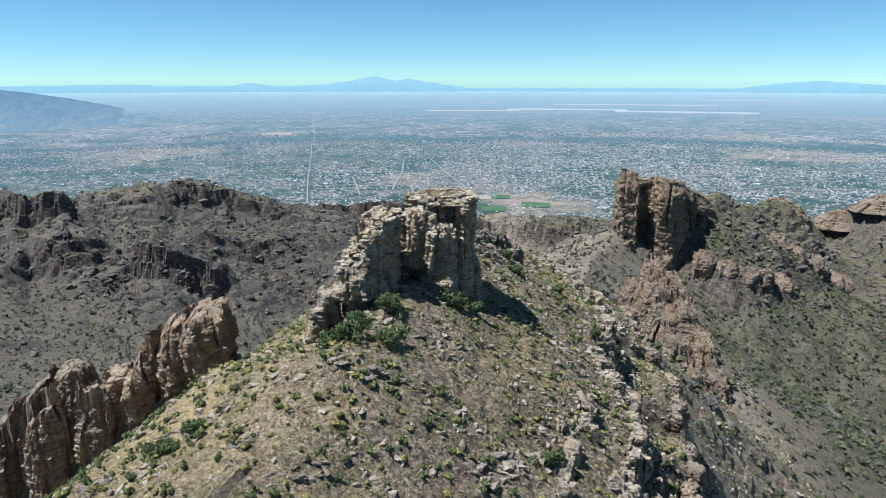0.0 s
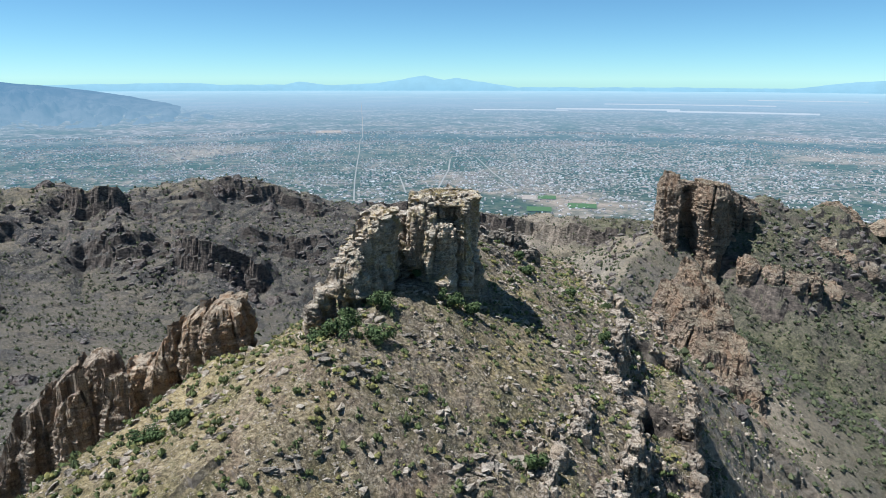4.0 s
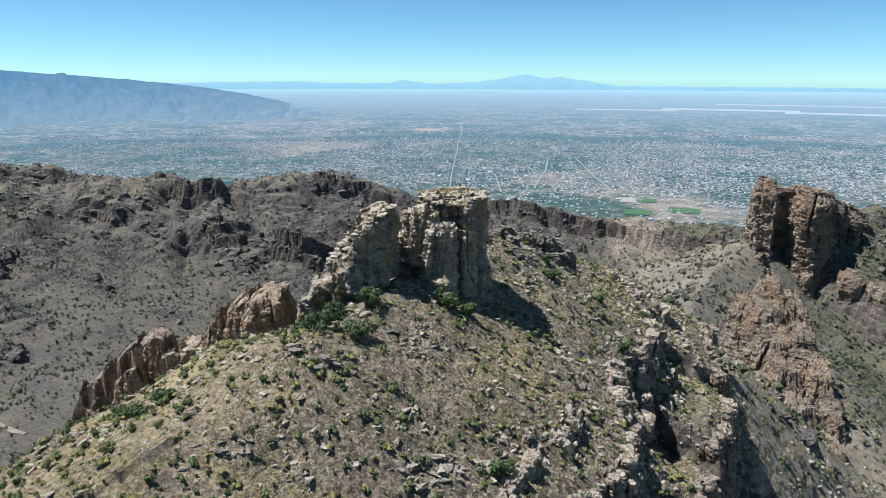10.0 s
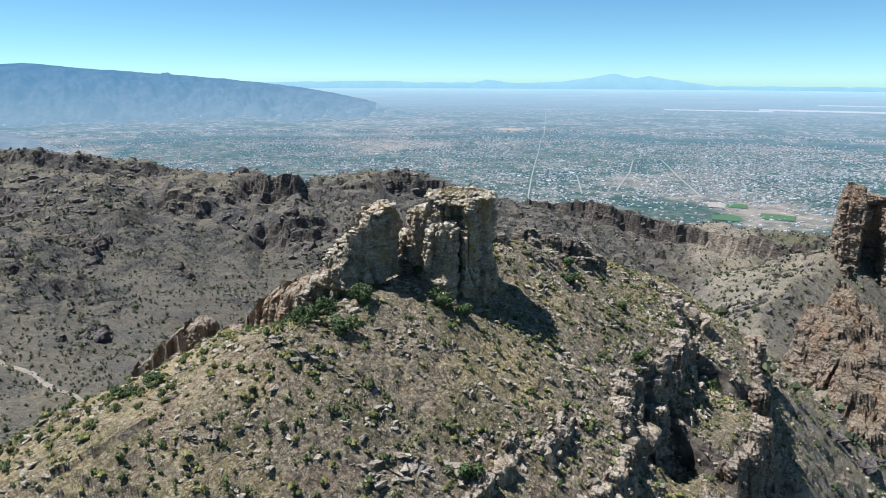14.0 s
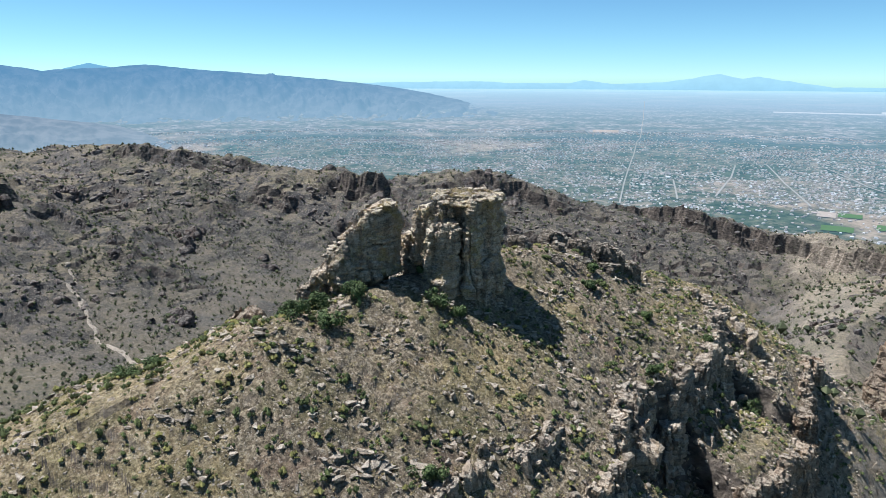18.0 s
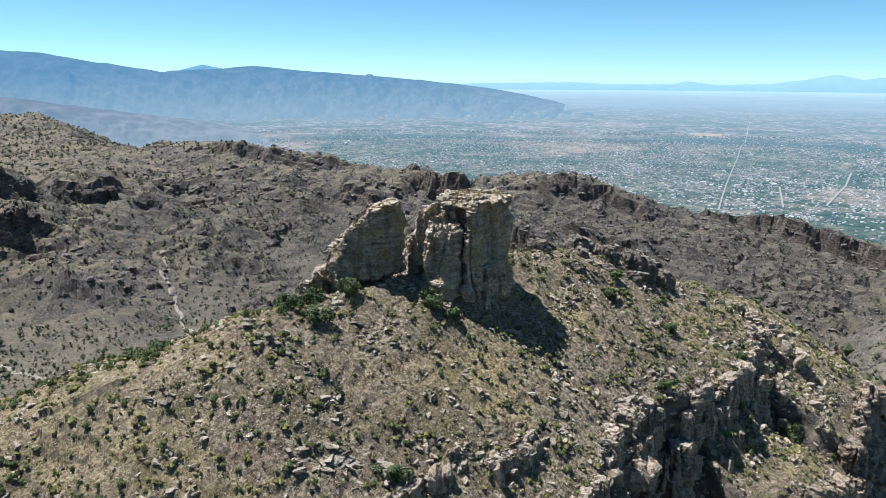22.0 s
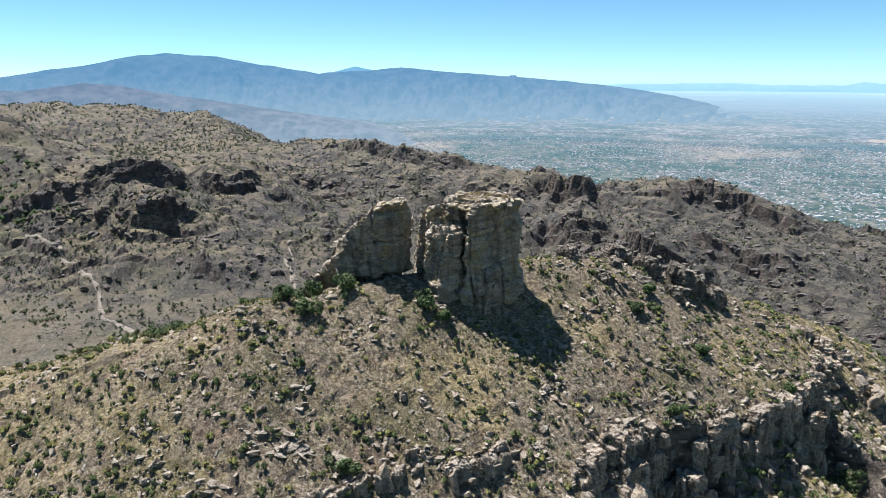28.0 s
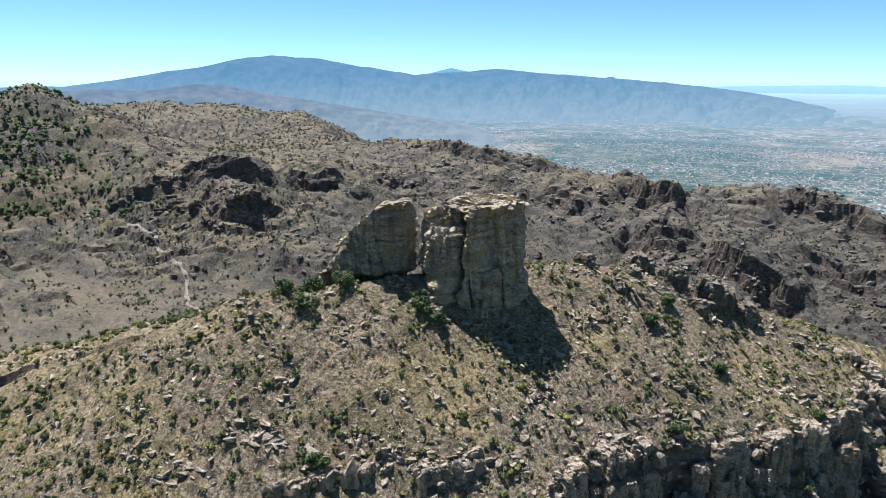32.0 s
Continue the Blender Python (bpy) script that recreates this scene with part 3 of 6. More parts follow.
# ---- the ground: one sheet, finer where the camera flies ----
HUB = (35.0, 18.0)
yaws = np.concatenate([np.arange(-42, 101, 0.205), np.arange(101, 318, 3.5)])
radii = np.concatenate([[0.02, 3.0], np.arange(6, 26, 1.2), np.arange(26, 150, 0.55), np.geomspace(150, 420, 110), np.geomspace(422, 1050, 200), np.geomspace(1057, 1640, 55), np.geomspace(1665, 2400, 14)])
A, Rr = np.meshgrid(np.radians(yaws), radii)
GX, GY = HUB[0] - Rr * np.sin(A), HUB[1] + Rr * np.cos(A)
GZ = land(GX, GY)
out = step(1500, 2200, Rr)
GZ = GZ * (1 - out) + out * np.minimum(GZ - 150, -420)
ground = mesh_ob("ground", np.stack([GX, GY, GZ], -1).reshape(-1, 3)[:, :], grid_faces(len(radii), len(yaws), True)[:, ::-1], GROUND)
tagged(ground, "dry tan and brown desert mountain slopes with rock bands", "ground", kind="structure")


# ---- the plain with the city, far below ----
TRUE_DROP = 800.0


def plain_height(d):
    return -350 + 317 * np.clip((d - 1800) / 3080, 0, 1) ** 1.15


def true_reach(d):
    return TRUE_DROP * d / (40 - plain_height(d))


def make_plain():
    m, nt, b = material("city_plain", 1.0, 0.0)
    uv = nt.nodes.new("ShaderNodeUVMap").outputs[0]
    sep = nt.nodes.new("ShaderNodeSeparateXYZ")
    nt.links.new(uv, sep.inputs[0])
    length = nt.nodes.new("ShaderNodeVectorMath")
    length.operation = "LENGTH"
    nt.links.new(uv, length.inputs[0])
    dist = length.outputs["Value"]
    scrub = noise_node(nt, uv, 9.0, 6, 0.75)
    mid = noise_node(nt, uv, 1.3, 5, 0.65)
    big = noise_node(nt, uv, 0.33, 4, 0.6)
    desert = ramp(nt, scrub, [(0.38, (0.035, 0.055, 0.035)), (0.5, (0.10, 0.105, 0.08)), (0.64, (0.24, 0.20, 0.16))])
    lush = ramp(nt, scrub, [(0.38, (0.022, 0.042, 0.03)), (0.66, (0.085, 0.105, 0.07))])
    c = mix(nt, ramp(nt, mid, [(0.38, grey(0)), (0.52, grey(0.9))]), lush, desert)
    bare = ramp(nt, scrub, [(0.3, (0.2, 0.15, 0.11)), (0.7, (0.36, 0.28, 0.21))])
    c = mix(nt, ramp(nt, big, [(0.56, grey(0)), (0.66, grey(0.7))]), c, bare)
    # the built-up town: fine pale and dark grain
    vor = node(nt, "ShaderNodeTexVoronoi", Scale=14.0)
    nt.links.new(uv, vor.inputs["Vector"])
    town = ramp(nt, vor.outputs["Color"], [(0.3, (0.045, 0.06, 0.05)), (0.6, (0.15, 0.13, 0.12)), (0.85, (0.36, 0.33, 0.31))])
    span = math_node(nt, "MULTIPLY", ramp(nt, math_node(nt, "DIVIDE", dist, 40.0), [(0.2, grey(0)), (0.26, grey(0.75)), (0.55, grey(0.6)), (0.7, grey(0))]),
                     ramp(nt, mid, [(0.35, grey(0.25)), (0.55, grey(1))]))
    c = mix(nt, span, c, town)
    river = math_node(nt, "MULTIPLY", ramp(nt, math_node(nt, "ADD", math_node(nt, "DIVIDE", dist, 40.0), math_node(nt, "MULTIPLY", big, 0.03)), [(0.232, grey(0)), (0.240, grey(0.7)), (0.248, grey(0.7)), (0.256, grey(0))]), ramp(nt, mid, [(0.3, grey(0.1)), (0.55, grey(1))]))
    c = mix(nt, river, c, (0.022, 0.05, 0.045))
    # what lies far off runs together into one tone: haze painted into the colour
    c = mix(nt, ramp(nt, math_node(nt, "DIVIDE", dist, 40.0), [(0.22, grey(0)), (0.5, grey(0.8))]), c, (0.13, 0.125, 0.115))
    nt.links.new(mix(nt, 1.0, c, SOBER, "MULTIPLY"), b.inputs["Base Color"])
    # blue haze put into the emission, growing with distance
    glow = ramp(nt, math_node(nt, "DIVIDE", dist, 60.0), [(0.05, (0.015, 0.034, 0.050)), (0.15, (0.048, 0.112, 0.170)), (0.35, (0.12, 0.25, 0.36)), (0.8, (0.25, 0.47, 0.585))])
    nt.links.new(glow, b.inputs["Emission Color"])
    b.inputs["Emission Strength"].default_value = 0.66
    return m


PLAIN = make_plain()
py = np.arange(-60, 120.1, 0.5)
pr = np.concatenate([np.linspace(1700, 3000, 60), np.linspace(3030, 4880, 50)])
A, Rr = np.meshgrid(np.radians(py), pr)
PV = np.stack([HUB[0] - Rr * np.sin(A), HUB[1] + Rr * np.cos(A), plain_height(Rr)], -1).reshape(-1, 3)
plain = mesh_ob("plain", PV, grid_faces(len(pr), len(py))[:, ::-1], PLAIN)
tr = true_reach(Rr).ravel() / 1000
uvl = plain.data.uv_layers.new(name="UVMap")
li = np.empty(len(plain.data.loops), np.int32)
plain.data.loops.foreach_get("vertex_index", li)
UV = np.stack([-tr * np.sin(A).ravel(), tr * np.cos(A).ravel()], -1)[li]
uvl.data.foreach_set("uv", UV.astype(np.float32).ravel())
tagged(plain, "wide hazy desert plain with a spread-out city", "plain", kind="structure")


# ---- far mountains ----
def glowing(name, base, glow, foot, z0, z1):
    """Distant range, haze put into emission: paler at the foot, where more air lies."""
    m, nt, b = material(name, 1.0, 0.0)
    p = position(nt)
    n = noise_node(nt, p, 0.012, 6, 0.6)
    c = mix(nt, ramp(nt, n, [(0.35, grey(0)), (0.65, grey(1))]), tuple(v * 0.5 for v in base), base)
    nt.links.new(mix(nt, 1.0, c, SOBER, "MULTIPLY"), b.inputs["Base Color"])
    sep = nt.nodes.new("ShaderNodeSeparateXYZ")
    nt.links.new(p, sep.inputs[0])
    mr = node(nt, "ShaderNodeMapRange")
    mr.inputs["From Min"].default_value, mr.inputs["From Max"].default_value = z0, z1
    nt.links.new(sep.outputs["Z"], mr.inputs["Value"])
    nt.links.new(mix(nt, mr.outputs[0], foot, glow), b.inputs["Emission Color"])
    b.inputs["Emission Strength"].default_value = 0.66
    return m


def far_range(name, d0, depth, crest, mat, label, seed, rug=10.0, curve=1.5):
    """crest: (bearing, height in degrees) pairs. A relief with its crest at d0 + depth and its foot at d0."""
    bx = np.array([c[0] for c in crest[::-1]])
    bz = np.array([c[1] for c in crest[::-1]])
    b = np.arange(bx.min(), bx.max(), 0.12)
    top = np.interp(b, bx, bz) + 0.03 * fbm(b * 1.1, b * 0, 4, seed + 5)
    rows = 34
    V = []
    for k in range(rows):
        u = k / (rows - 1)
        d = d0 + depth * u
        zc = 40 + (d0 + depth) * np.tan(np.radians(top))
        foot = plain_height(np.array(d)) - 6 + 6 * u
        z = foot + (zc - foot) * u ** curve
        n = np.abs(fbm(b * 0.5 + 0.9 * u, np.full(b.shape, u * 3.4), 6, seed, 0.62)) - 0.35
        z = z + rug * n * (4 * u * (1 - u)) * np.clip((zc - foot) / 120, 0, 1)
        V.append(np.stack([HUB[0] - d * np.sin(np.radians(b)), HUB[1] + d * np.cos(np.radians(b)), z], -1))
    ob = mesh_ob(name, np.concatenate(V), grid_faces(rows, len(b))[:, ::-1], mat, smooth=True)
    return tagged(ob, label, "mountain range", kind="structure")


RINCON = [(96, -1.2), (89, -0.6), (86, -0.6), (82, 0.0), (79.5, 0.45), (76.8, 0.8), (73.6, 1.55), (70.8, 1.85), (67, 1.62), (64, 1.1), (61.3, 0.72),
          (59.1, 0.37), (57, 0.5), (54.4, 0.66), (52, 0.85), (48.2, 0.53), (43.4, 0.17), (38.7, -0.2), (34.1, -0.65), (29.7, -1.3), (25.4, -2.0), (22, -2.6)]
NEAR_HILLS = [(105, -1.4), (87, -1.0), (84, -0.8), (81, -1.0), (76.7, -0.4), (74.2, -0.6), (71.9, -1.1), (66.9, -1.9), (62.4, -2.6), (55.4, -3.6), (50, -4.6)]
SOUTH = [(45, -0.9), (38, -0.55), (31, -0.42), (26, -0.35), (22, -0.5), (17.8, -0.46), (16.7, -0.24), (14.3, -0.52), (10.6, -0.39), (8.8, -0.16), (6.1, 0.3),
         (4.5, -0.07), (3.3, 0.07), (1.2, -0.25), (-1.7, -0.68), (-10, -0.66), (-23.4, -0.66), (-26.5, -0.25), (-28.8, -0.08), (-30.9, -0.22), (-36, -0.6), (-50, -0.6)]
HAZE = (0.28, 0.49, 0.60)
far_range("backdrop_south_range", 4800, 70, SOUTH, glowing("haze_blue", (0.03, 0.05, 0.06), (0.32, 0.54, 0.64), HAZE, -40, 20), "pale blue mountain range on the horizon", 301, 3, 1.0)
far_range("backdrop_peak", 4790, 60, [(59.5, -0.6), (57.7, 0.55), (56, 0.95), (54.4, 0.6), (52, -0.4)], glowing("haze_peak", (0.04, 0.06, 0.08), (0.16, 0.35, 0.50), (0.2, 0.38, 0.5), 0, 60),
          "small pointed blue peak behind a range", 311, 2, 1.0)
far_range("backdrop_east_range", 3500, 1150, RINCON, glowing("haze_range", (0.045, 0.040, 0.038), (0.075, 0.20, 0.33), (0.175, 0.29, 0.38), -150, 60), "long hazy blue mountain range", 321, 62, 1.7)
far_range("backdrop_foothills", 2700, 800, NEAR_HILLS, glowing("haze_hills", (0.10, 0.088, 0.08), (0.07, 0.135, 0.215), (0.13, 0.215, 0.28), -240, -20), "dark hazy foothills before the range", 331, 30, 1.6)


# ---- rock masses ----
def thing(name, label, category, at=(0, 0, 0), group="", kind=""):
    ob = new(name)
    ob.location = at
    ob.matrix_world = Matrix.Translation(at)
    return tagged(ob, label, category, group, kind)


def ground_z(x, y):
    return float(land(np.array([x], float), np.array([y], float))[0])


def ngon(cx, cy, rx, ry, seed, n=8):
    g = np.random.RandomState(seed)
    a = (np.arange(n) + 0.5 * (g.rand(n) - 0.5)) * 2 * np.pi / n
    k = 0.86 + 0.28 * g.rand(n)
    return [(cx + rx * k[i] * math.cos(a[i]), cy + ry * k[i] * math.sin(a[i])) for i in range(n)]


def hashed(a, b, seed):
    """A random number in 0..1 for each pair of whole numbers."""
    if seed not in TABLES:
        TABLES[seed] = lattice(seed)
    perm, val = TABLES[seed]
    return val[perm[perm[np.asarray(a, np.int64) & 511] + (np.asarray(b, np.int64) & 511)]]


def massif(parent, name, mat, poly, z0, z1, seed, L=1.0, grain=0.2, flare=0.10, crown=0.12, lean=(0.0, 0.0), crack=0.5, bed=0.10, tip=0.85, label="", top=None, prof=None, pull=(0.0, 0.0), dip=0.06):
    """A mass of jointed, bedded rock on the outline poly. L: size of its lumps, beds and joints; grain: length of its facets;
    top: height of its top at a place; prof: how far its face stands out at a height; pull: how it leans over."""
    g = np.random.RandomState(seed)
    P = np.array(poly, float)
    Q = np.roll(P, -1, 0)
    if (P[:, 0] * Q[:, 1] - P[:, 1] * Q[:, 0]).sum() < 0:
        P = P[::-1].copy()
        Q = np.roll(P, -1, 0)
    seg = np.linalg.norm(Q - P, axis=1)
    total = seg.sum()
    n = int(min(420, max(36, total / grain)))
    s = np.arange(n) * total / n
    cum = np.concatenate([[0], np.cumsum(seg)])
    k = np.clip(np.searchsorted(cum, s, "right") - 1, 0, len(P) - 1)
    t = (s - cum[k]) / seg[k]
    R = P[k] * (1 - t[:, None]) + Q[k] * t[:, None]
    for _ in range(max(1, int(0.012 * n))):
        R = 0.5 * R + 0.25 * (np.roll(R, 1, 0) + np.roll(R, -1, 0))
    c = R.mean(0)
    w = max(1, int(0.03 * n))
    T = np.roll(R, -w, 0) - np.roll(R, w, 0)
    T = T / (np.linalg.norm(T, axis=1)[:, None] + 1e-9)
    N = np.stack([T[:, 1], -T[:, 0]], -1)
    x, y = R[:, 0] / L, R[:, 1] / L

    def roof(px, py):
        if top is not None:
            return np.array([top(a, b) for a, b in zip(px, py)])
        return z1 + lean[0] * (px - c[0]) + lean[1] * (py - c[1])
    # upright joints round the outline
    jw = []
    while sum(jw) < total:
        jw.append(L * (0.7 + 4.2 * g.rand() ** 1.5))
    edge = np.concatenate([[0], np.cumsum(np.array(jw) * total / sum(jw))])
    col0 = np.clip(np.searchsorted(edge, s, "right") - 1, 0, len(jw) - 1)
    rim = roof(R[:, 0], R[:, 1]) + 0.7 * L * (hashed(col0, 0, seed % 97 + 600) - 0.6) + 0.25 * L * vnoise(x / 0.9, y / 0.9, seed=25)
    h = float(rim.mean() - z0)
    rows = int(min(170, max(10, h / (0.6 * grain))))
    U = np.linspace(0, 1, rows + 1)[:, None]
    Z = z0 + U * (rim - z0)[None, :]
    X, Y = np.broadcast_to(x, Z.shape), np.broadcast_to(y, Z.shape)
    sj = np.mod(s[None, :] + 0.5 * L * vnoise(X / 2.2 + seed, Z / L / 3.5, Y / 2.2, seed=24) + 0.35 * (Z - z0) * (g.rand() - 0.5), total)
    ci = np.clip(np.searchsorted(edge, sj, "right") - 1, 0, len(jw) - 1)
    to_left, to_right = sj - edge[ci], edge[ci + 1] - sj
    ds = np.minimum(to_left, to_right)
    ei = np.where(to_left < to_right, ci, (ci + 1) % len(jw))
    # beds
    bt = np.cumsum(L * (0.16 + 0.85 * g.rand(900) ** 1.6))
    zb = Z - z0 + 4 * L + dip * (R[:, 0] - R[:, 1])[None, :] + 0.4 * L * vnoise(X / 4.0, Y / 4.0, seed=28)
    bi = np.searchsorted(bt, np.clip(zb, 0, None))
    dz = np.minimum(np.abs(zb - bt[np.clip(bi, 0, 899)]), np.abs(zb - bt[np.clip(bi - 1, 0, 899)]))
    blk = np.floor(Z / L / 3.4 + 3 * hashed(ci, 9, 603)).astype(np.int64)
    d = 1.15 * L * (hashed(ci, 5, seed % 91 + 700) - 0.5) + 0.55 * L * (hashed(ci, blk, 605) - 0.5)
    d = d + 2.6 * bed * L * (hashed(ci // 2, bi, 607) - 0.5) + 2.2 * bed * L * (hashed(bi, 3, 609) - 0.5) + 0.26 * L * cells(X / 1.2, Y / 1.2, Z / L / 0.9, 35)
    d = d - 1.9 * bed * L * np.exp(-(dz / (0.07 * L)) ** 2) * (0.2 + 0.8 * hashed(bi, ci, 611))
    d = d - 2.9 * crack * L * np.exp(-(ds / (0.12 * L)) ** 2) * (0.12 + 0.88 * step(0.3, 0.8, hashed(ei, 3, 613))) * (0.15 + 0.85 * step(-0.35, 0.25, vnoise(ei * 7.3 + seed, Z / L / 4.5, seed=29)))
    d = d + L * (0.50 * vnoise(X / 3.1, Y / 3.1, Z / L / 4.2, seed=21) + 0.14 * vnoise(X / 0.9, Y / 0.9, Z / L / 0.7, seed=22) + 0.06 * vnoise(X / 0.35, Y / 0.35, Z / L / 0.3, seed=23))
    d = np.maximum(d, -1.9 * L)
    if prof is not None:
        d = d + prof(Z)
    e = step(1 - crown, 1.0, U)
    f = 1 + flare * (1 - U) ** 1.6 - (1 - tip) * e * e
    off = d * (1 - 0.3 * e)
    VX = c[0] + (R[:, 0] - c[0])[None, :] * f + N[:, 0][None, :] * off + pull[0] * (Z - z0)
    VY = c[1] + (R[:, 1] - c[1])[None, :] * f + N[:, 1][None, :] * off + pull[1] * (Z - z0)
    V = [np.stack([VX, VY, Z], -1).reshape(-1, 3)]
    E0 = np.stack([VX[-1], VY[-1], Z[-1]], -1)
    m = E0.mean(0)
    rings = (0.88, 0.74, 0.6, 0.46, 0.32, 0.18, 0.02)
    for f in rings:
        W = m + (E0 - m) * f
        px, py = W[:, 0] - pull[0] * h, W[:, 1] - pull[1] * h
        a, b = W[:, 0] / L, W[:, 1] / L
        half = np.full(len(a), 0.5)
        W[:, 2] = roof(px, py) + 0.34 * L * cells(a / 1.5, b / 1.5, half, 41) + 0.16 * L * cells(a / 0.6 + 2, b / 0.6, half, 43) + 0.10 * L * vnoise(a / 0.4, b / 0.4, seed=27) - 0.1 * L
        V.append(W)
    return mesh_ob(name, np.concatenate(V), grid_faces(rows + 1 + len(rings), n, True), mat, parent, label)


def hull_shape(seed, n=13, flat=0.6):
    """An angular stone about one metre across: corner list and triangles."""
    g = np.random.RandomState(seed)
    bm = bmesh.new()
    for _ in range(n):
        v = g.randn(3)
        v = v / (np.abs(v) ** 4).sum() ** 0.25 * 0.55 * (0.7 + 0.4 * g.rand())
        v[0] += 0.25 * v[1]
        bm.verts.new((v[0] * 1.15, v[1] * 0.75, v[2] * flat))
    r = bmesh.ops.convex_hull(bm, input=bm.verts)
    bmesh.ops.delete(bm, geom=[v for v in bm.verts if not v.link_faces], context="VERTS")
    bmesh.ops.triangulate(bm, faces=bm.faces)
    bm.verts.ensure_lookup_table()
    bm.verts.index_update()
    V = np.array([v.co for v in bm.verts])
    F = np.array([[v.index for v in f.verts] for f in bm.faces])
    bm.free()
    return V, F


STONES = [hull_shape(400 + i, 9 + i % 5, 0.48 + 0.09 * (i % 5)) for i in range(14)]


def boulder_shape(seed, n=26):
    """A blunt, jointed lump of bedrock: more faces than a loose stone."""
    g = np.random.RandomState(seed)
    bm = bmesh.new()
    for _ in range(n):
        v = g.randn(3)
        v = v / (np.abs(v) ** 3.2).sum() ** (1 / 3.2) * 0.5 * (0.86 + 0.2 * g.rand())
        bm.verts.new(v)
    bmesh.ops.convex_hull(bm, input=bm.verts)
    bmesh.ops.delete(bm, geom=[v for v in bm.verts if not v.link_faces], context="VERTS")
    bmesh.ops.triangulate(bm, faces=bm.faces)
    bm.verts.index_update()
    V = np.array([v.co for v in bm.verts])
    F = np.array([[v.index for v in f.verts] for f in bm.faces])
    bm.free()
    return V, F


BOULDERS = [boulder_shape(450 + i, 22 + 2 * (i % 5)) for i in range(12)]


def joined(name, shapes, pos, size, turn, pick, mat, stretch=None, tilt=None, smooth=False):
    """Many small pieces as one mesh."""
    VV, FF, base = [], [], 0
    for i in range(len(pos)):
        V, F = shapes[pick[i]]
        ca, sa = math.cos(turn[i]), math.sin(turn[i])
        W = V * size[i] * (stretch[i] if stretch is not None else 1.0)
        if tilt is not None:
            ct, st_ = math.cos(tilt[i]), math.sin(tilt[i])
            W = np.column_stack([W[:, 0], W[:, 1] * ct - W[:, 2] * st_, W[:, 1] * st_ + W[:, 2] * ct])
        W = np.column_stack([W[:, 0] * ca - W[:, 1] * sa, W[:, 0] * sa + W[:, 1] * ca, W[:, 2]]) + pos[i]
        VV.append(W)
        FF.append(F + base)
        base += len(V)
    return mesh_ob(name, np.concatenate(VV), np.concatenate(FF), mat, smooth=smooth)


def block(parent, name, mat, x, y, z, sx, sy, sz, turn, seed, tilt=0.0, big=False):
    V, F = BOULDERS[seed % len(BOULDERS)] if big else STONES[seed % len(STONES)]
    W = V * np.array([sx, sy, sz]) * (np.array([1.1, 1.1, 1.1]) if big else np.array([1, 1.2, 1.6]))
    ct, st_ = math.cos(tilt), math.sin(tilt)
    W = np.column_stack([W[:, 0], W[:, 1] * ct - W[:, 2] * st_, W[:, 1] * st_ + W[:, 2] * ct])
    c, s = math.cos(turn), math.sin(turn)
    W = np.column_stack([W[:, 0] * c - W[:, 1] * s, W[:, 0] * s + W[:, 1] * c, W[:, 2]]) + np.array([x, y, z])
    return mesh_ob(name, W, F, mat, parent)


rng = np.random.RandomState(11)

# the summit tower: a broad block, a pillar before it, leaning slabs over a hollow
tower = thing("rock_tower", "tall flat-topped tan rock tower with thin beds on the summit", "rock tower", (0, 90, 12), "summit rocks")


def tower_top(x, y):
    return 24.2 - 1.2 * float(step(5.0, 6.0, x)) - 0.5 * float(step(89.5, 87.5, y)) - 0.3 * abs(float(vnoise(x, y, seed=9)))


def foot_beds(z):
    """Thin beds that stand out at the foot, over a hollow worn beneath them."""
    return 0.55 * step(14.6, 13.2, z) * step(9.6, 10.6, z) - 0.5 * step(10.4, 9.4, z)


def hollow(z):
    return -2.0 * step(15.6, 14.0, z) + 0.3 * step(14.2, 15.6, z) * step(19, 16, z)


massif(tower, "main_block", ROCK, [(-2.8, 89.2), (-0.6, 88.8), (1.0, 89.2), (1.9, 90.4), (2.2, 97.4), (0.4, 98.6), (-2.2, 98.0), (-5.4, 94.6)], 6.5, 24.2, 501, 1.2, 0.14, 0.02, 0.05, (0, 0), 0.55, 0.10, 0.97, top=tower_top, prof=foot_beds)
massif(tower, "corner_block", ROCK, [(1.7, 88.6), (2.9, 87.5), (3.6, 88.0), (4.1, 90.0), (4.3, 92.2), (4.9, 93.6), (4.5, 96.2), (2.6, 98.2), (1.2, 96.0)], 6.5, 24.0, 502, 1.1, 0.14, 0.02, 0.05, (0, 0), 0.5, 0.11, 0.96, top=tower_top, prof=foot_beds)
massif(tower, "inner_wall", ROCK, [(0.6, 88.6), (2.0, 88.9), (2.6, 91.0), (1.0, 92.0)], 6.5, 16.6, 504, 0.9, 0.14, 0.02, 0.15, (0, 0.3), 0.5, 0.13, 0.9)
massif(tower, "front_pillar", ROCK, [(-2.0, 88.0), (-1.9, 85.6), (-1.2, 84.2), (0.5, 83.8), (1.5, 84.8), (1.8, 86.8), (1.3, 88.6)], 6.0, 20.9, 503, 0.9, 0.12, 0.03, 0.10, (-0.08, -0.1), 0.5, 0.13, 0.88, prof=foot_beds, pull=(-0.02, 0.03))
massif(tower, "leaning_slab", ROCK, [(-5.4, 88.6), (-5.2, 86.6), (-4.4, 85.4), (-3.4, 85.2), (-3.0, 87.6), (-4.0, 90.2)], 8.0, 23.0, 505, 0.8, 0.13, 0.0, 0.12, (0.2, 0.1), 0.5, 0.10, 0.9, prof=hollow, pull=(0.05, 0.0))
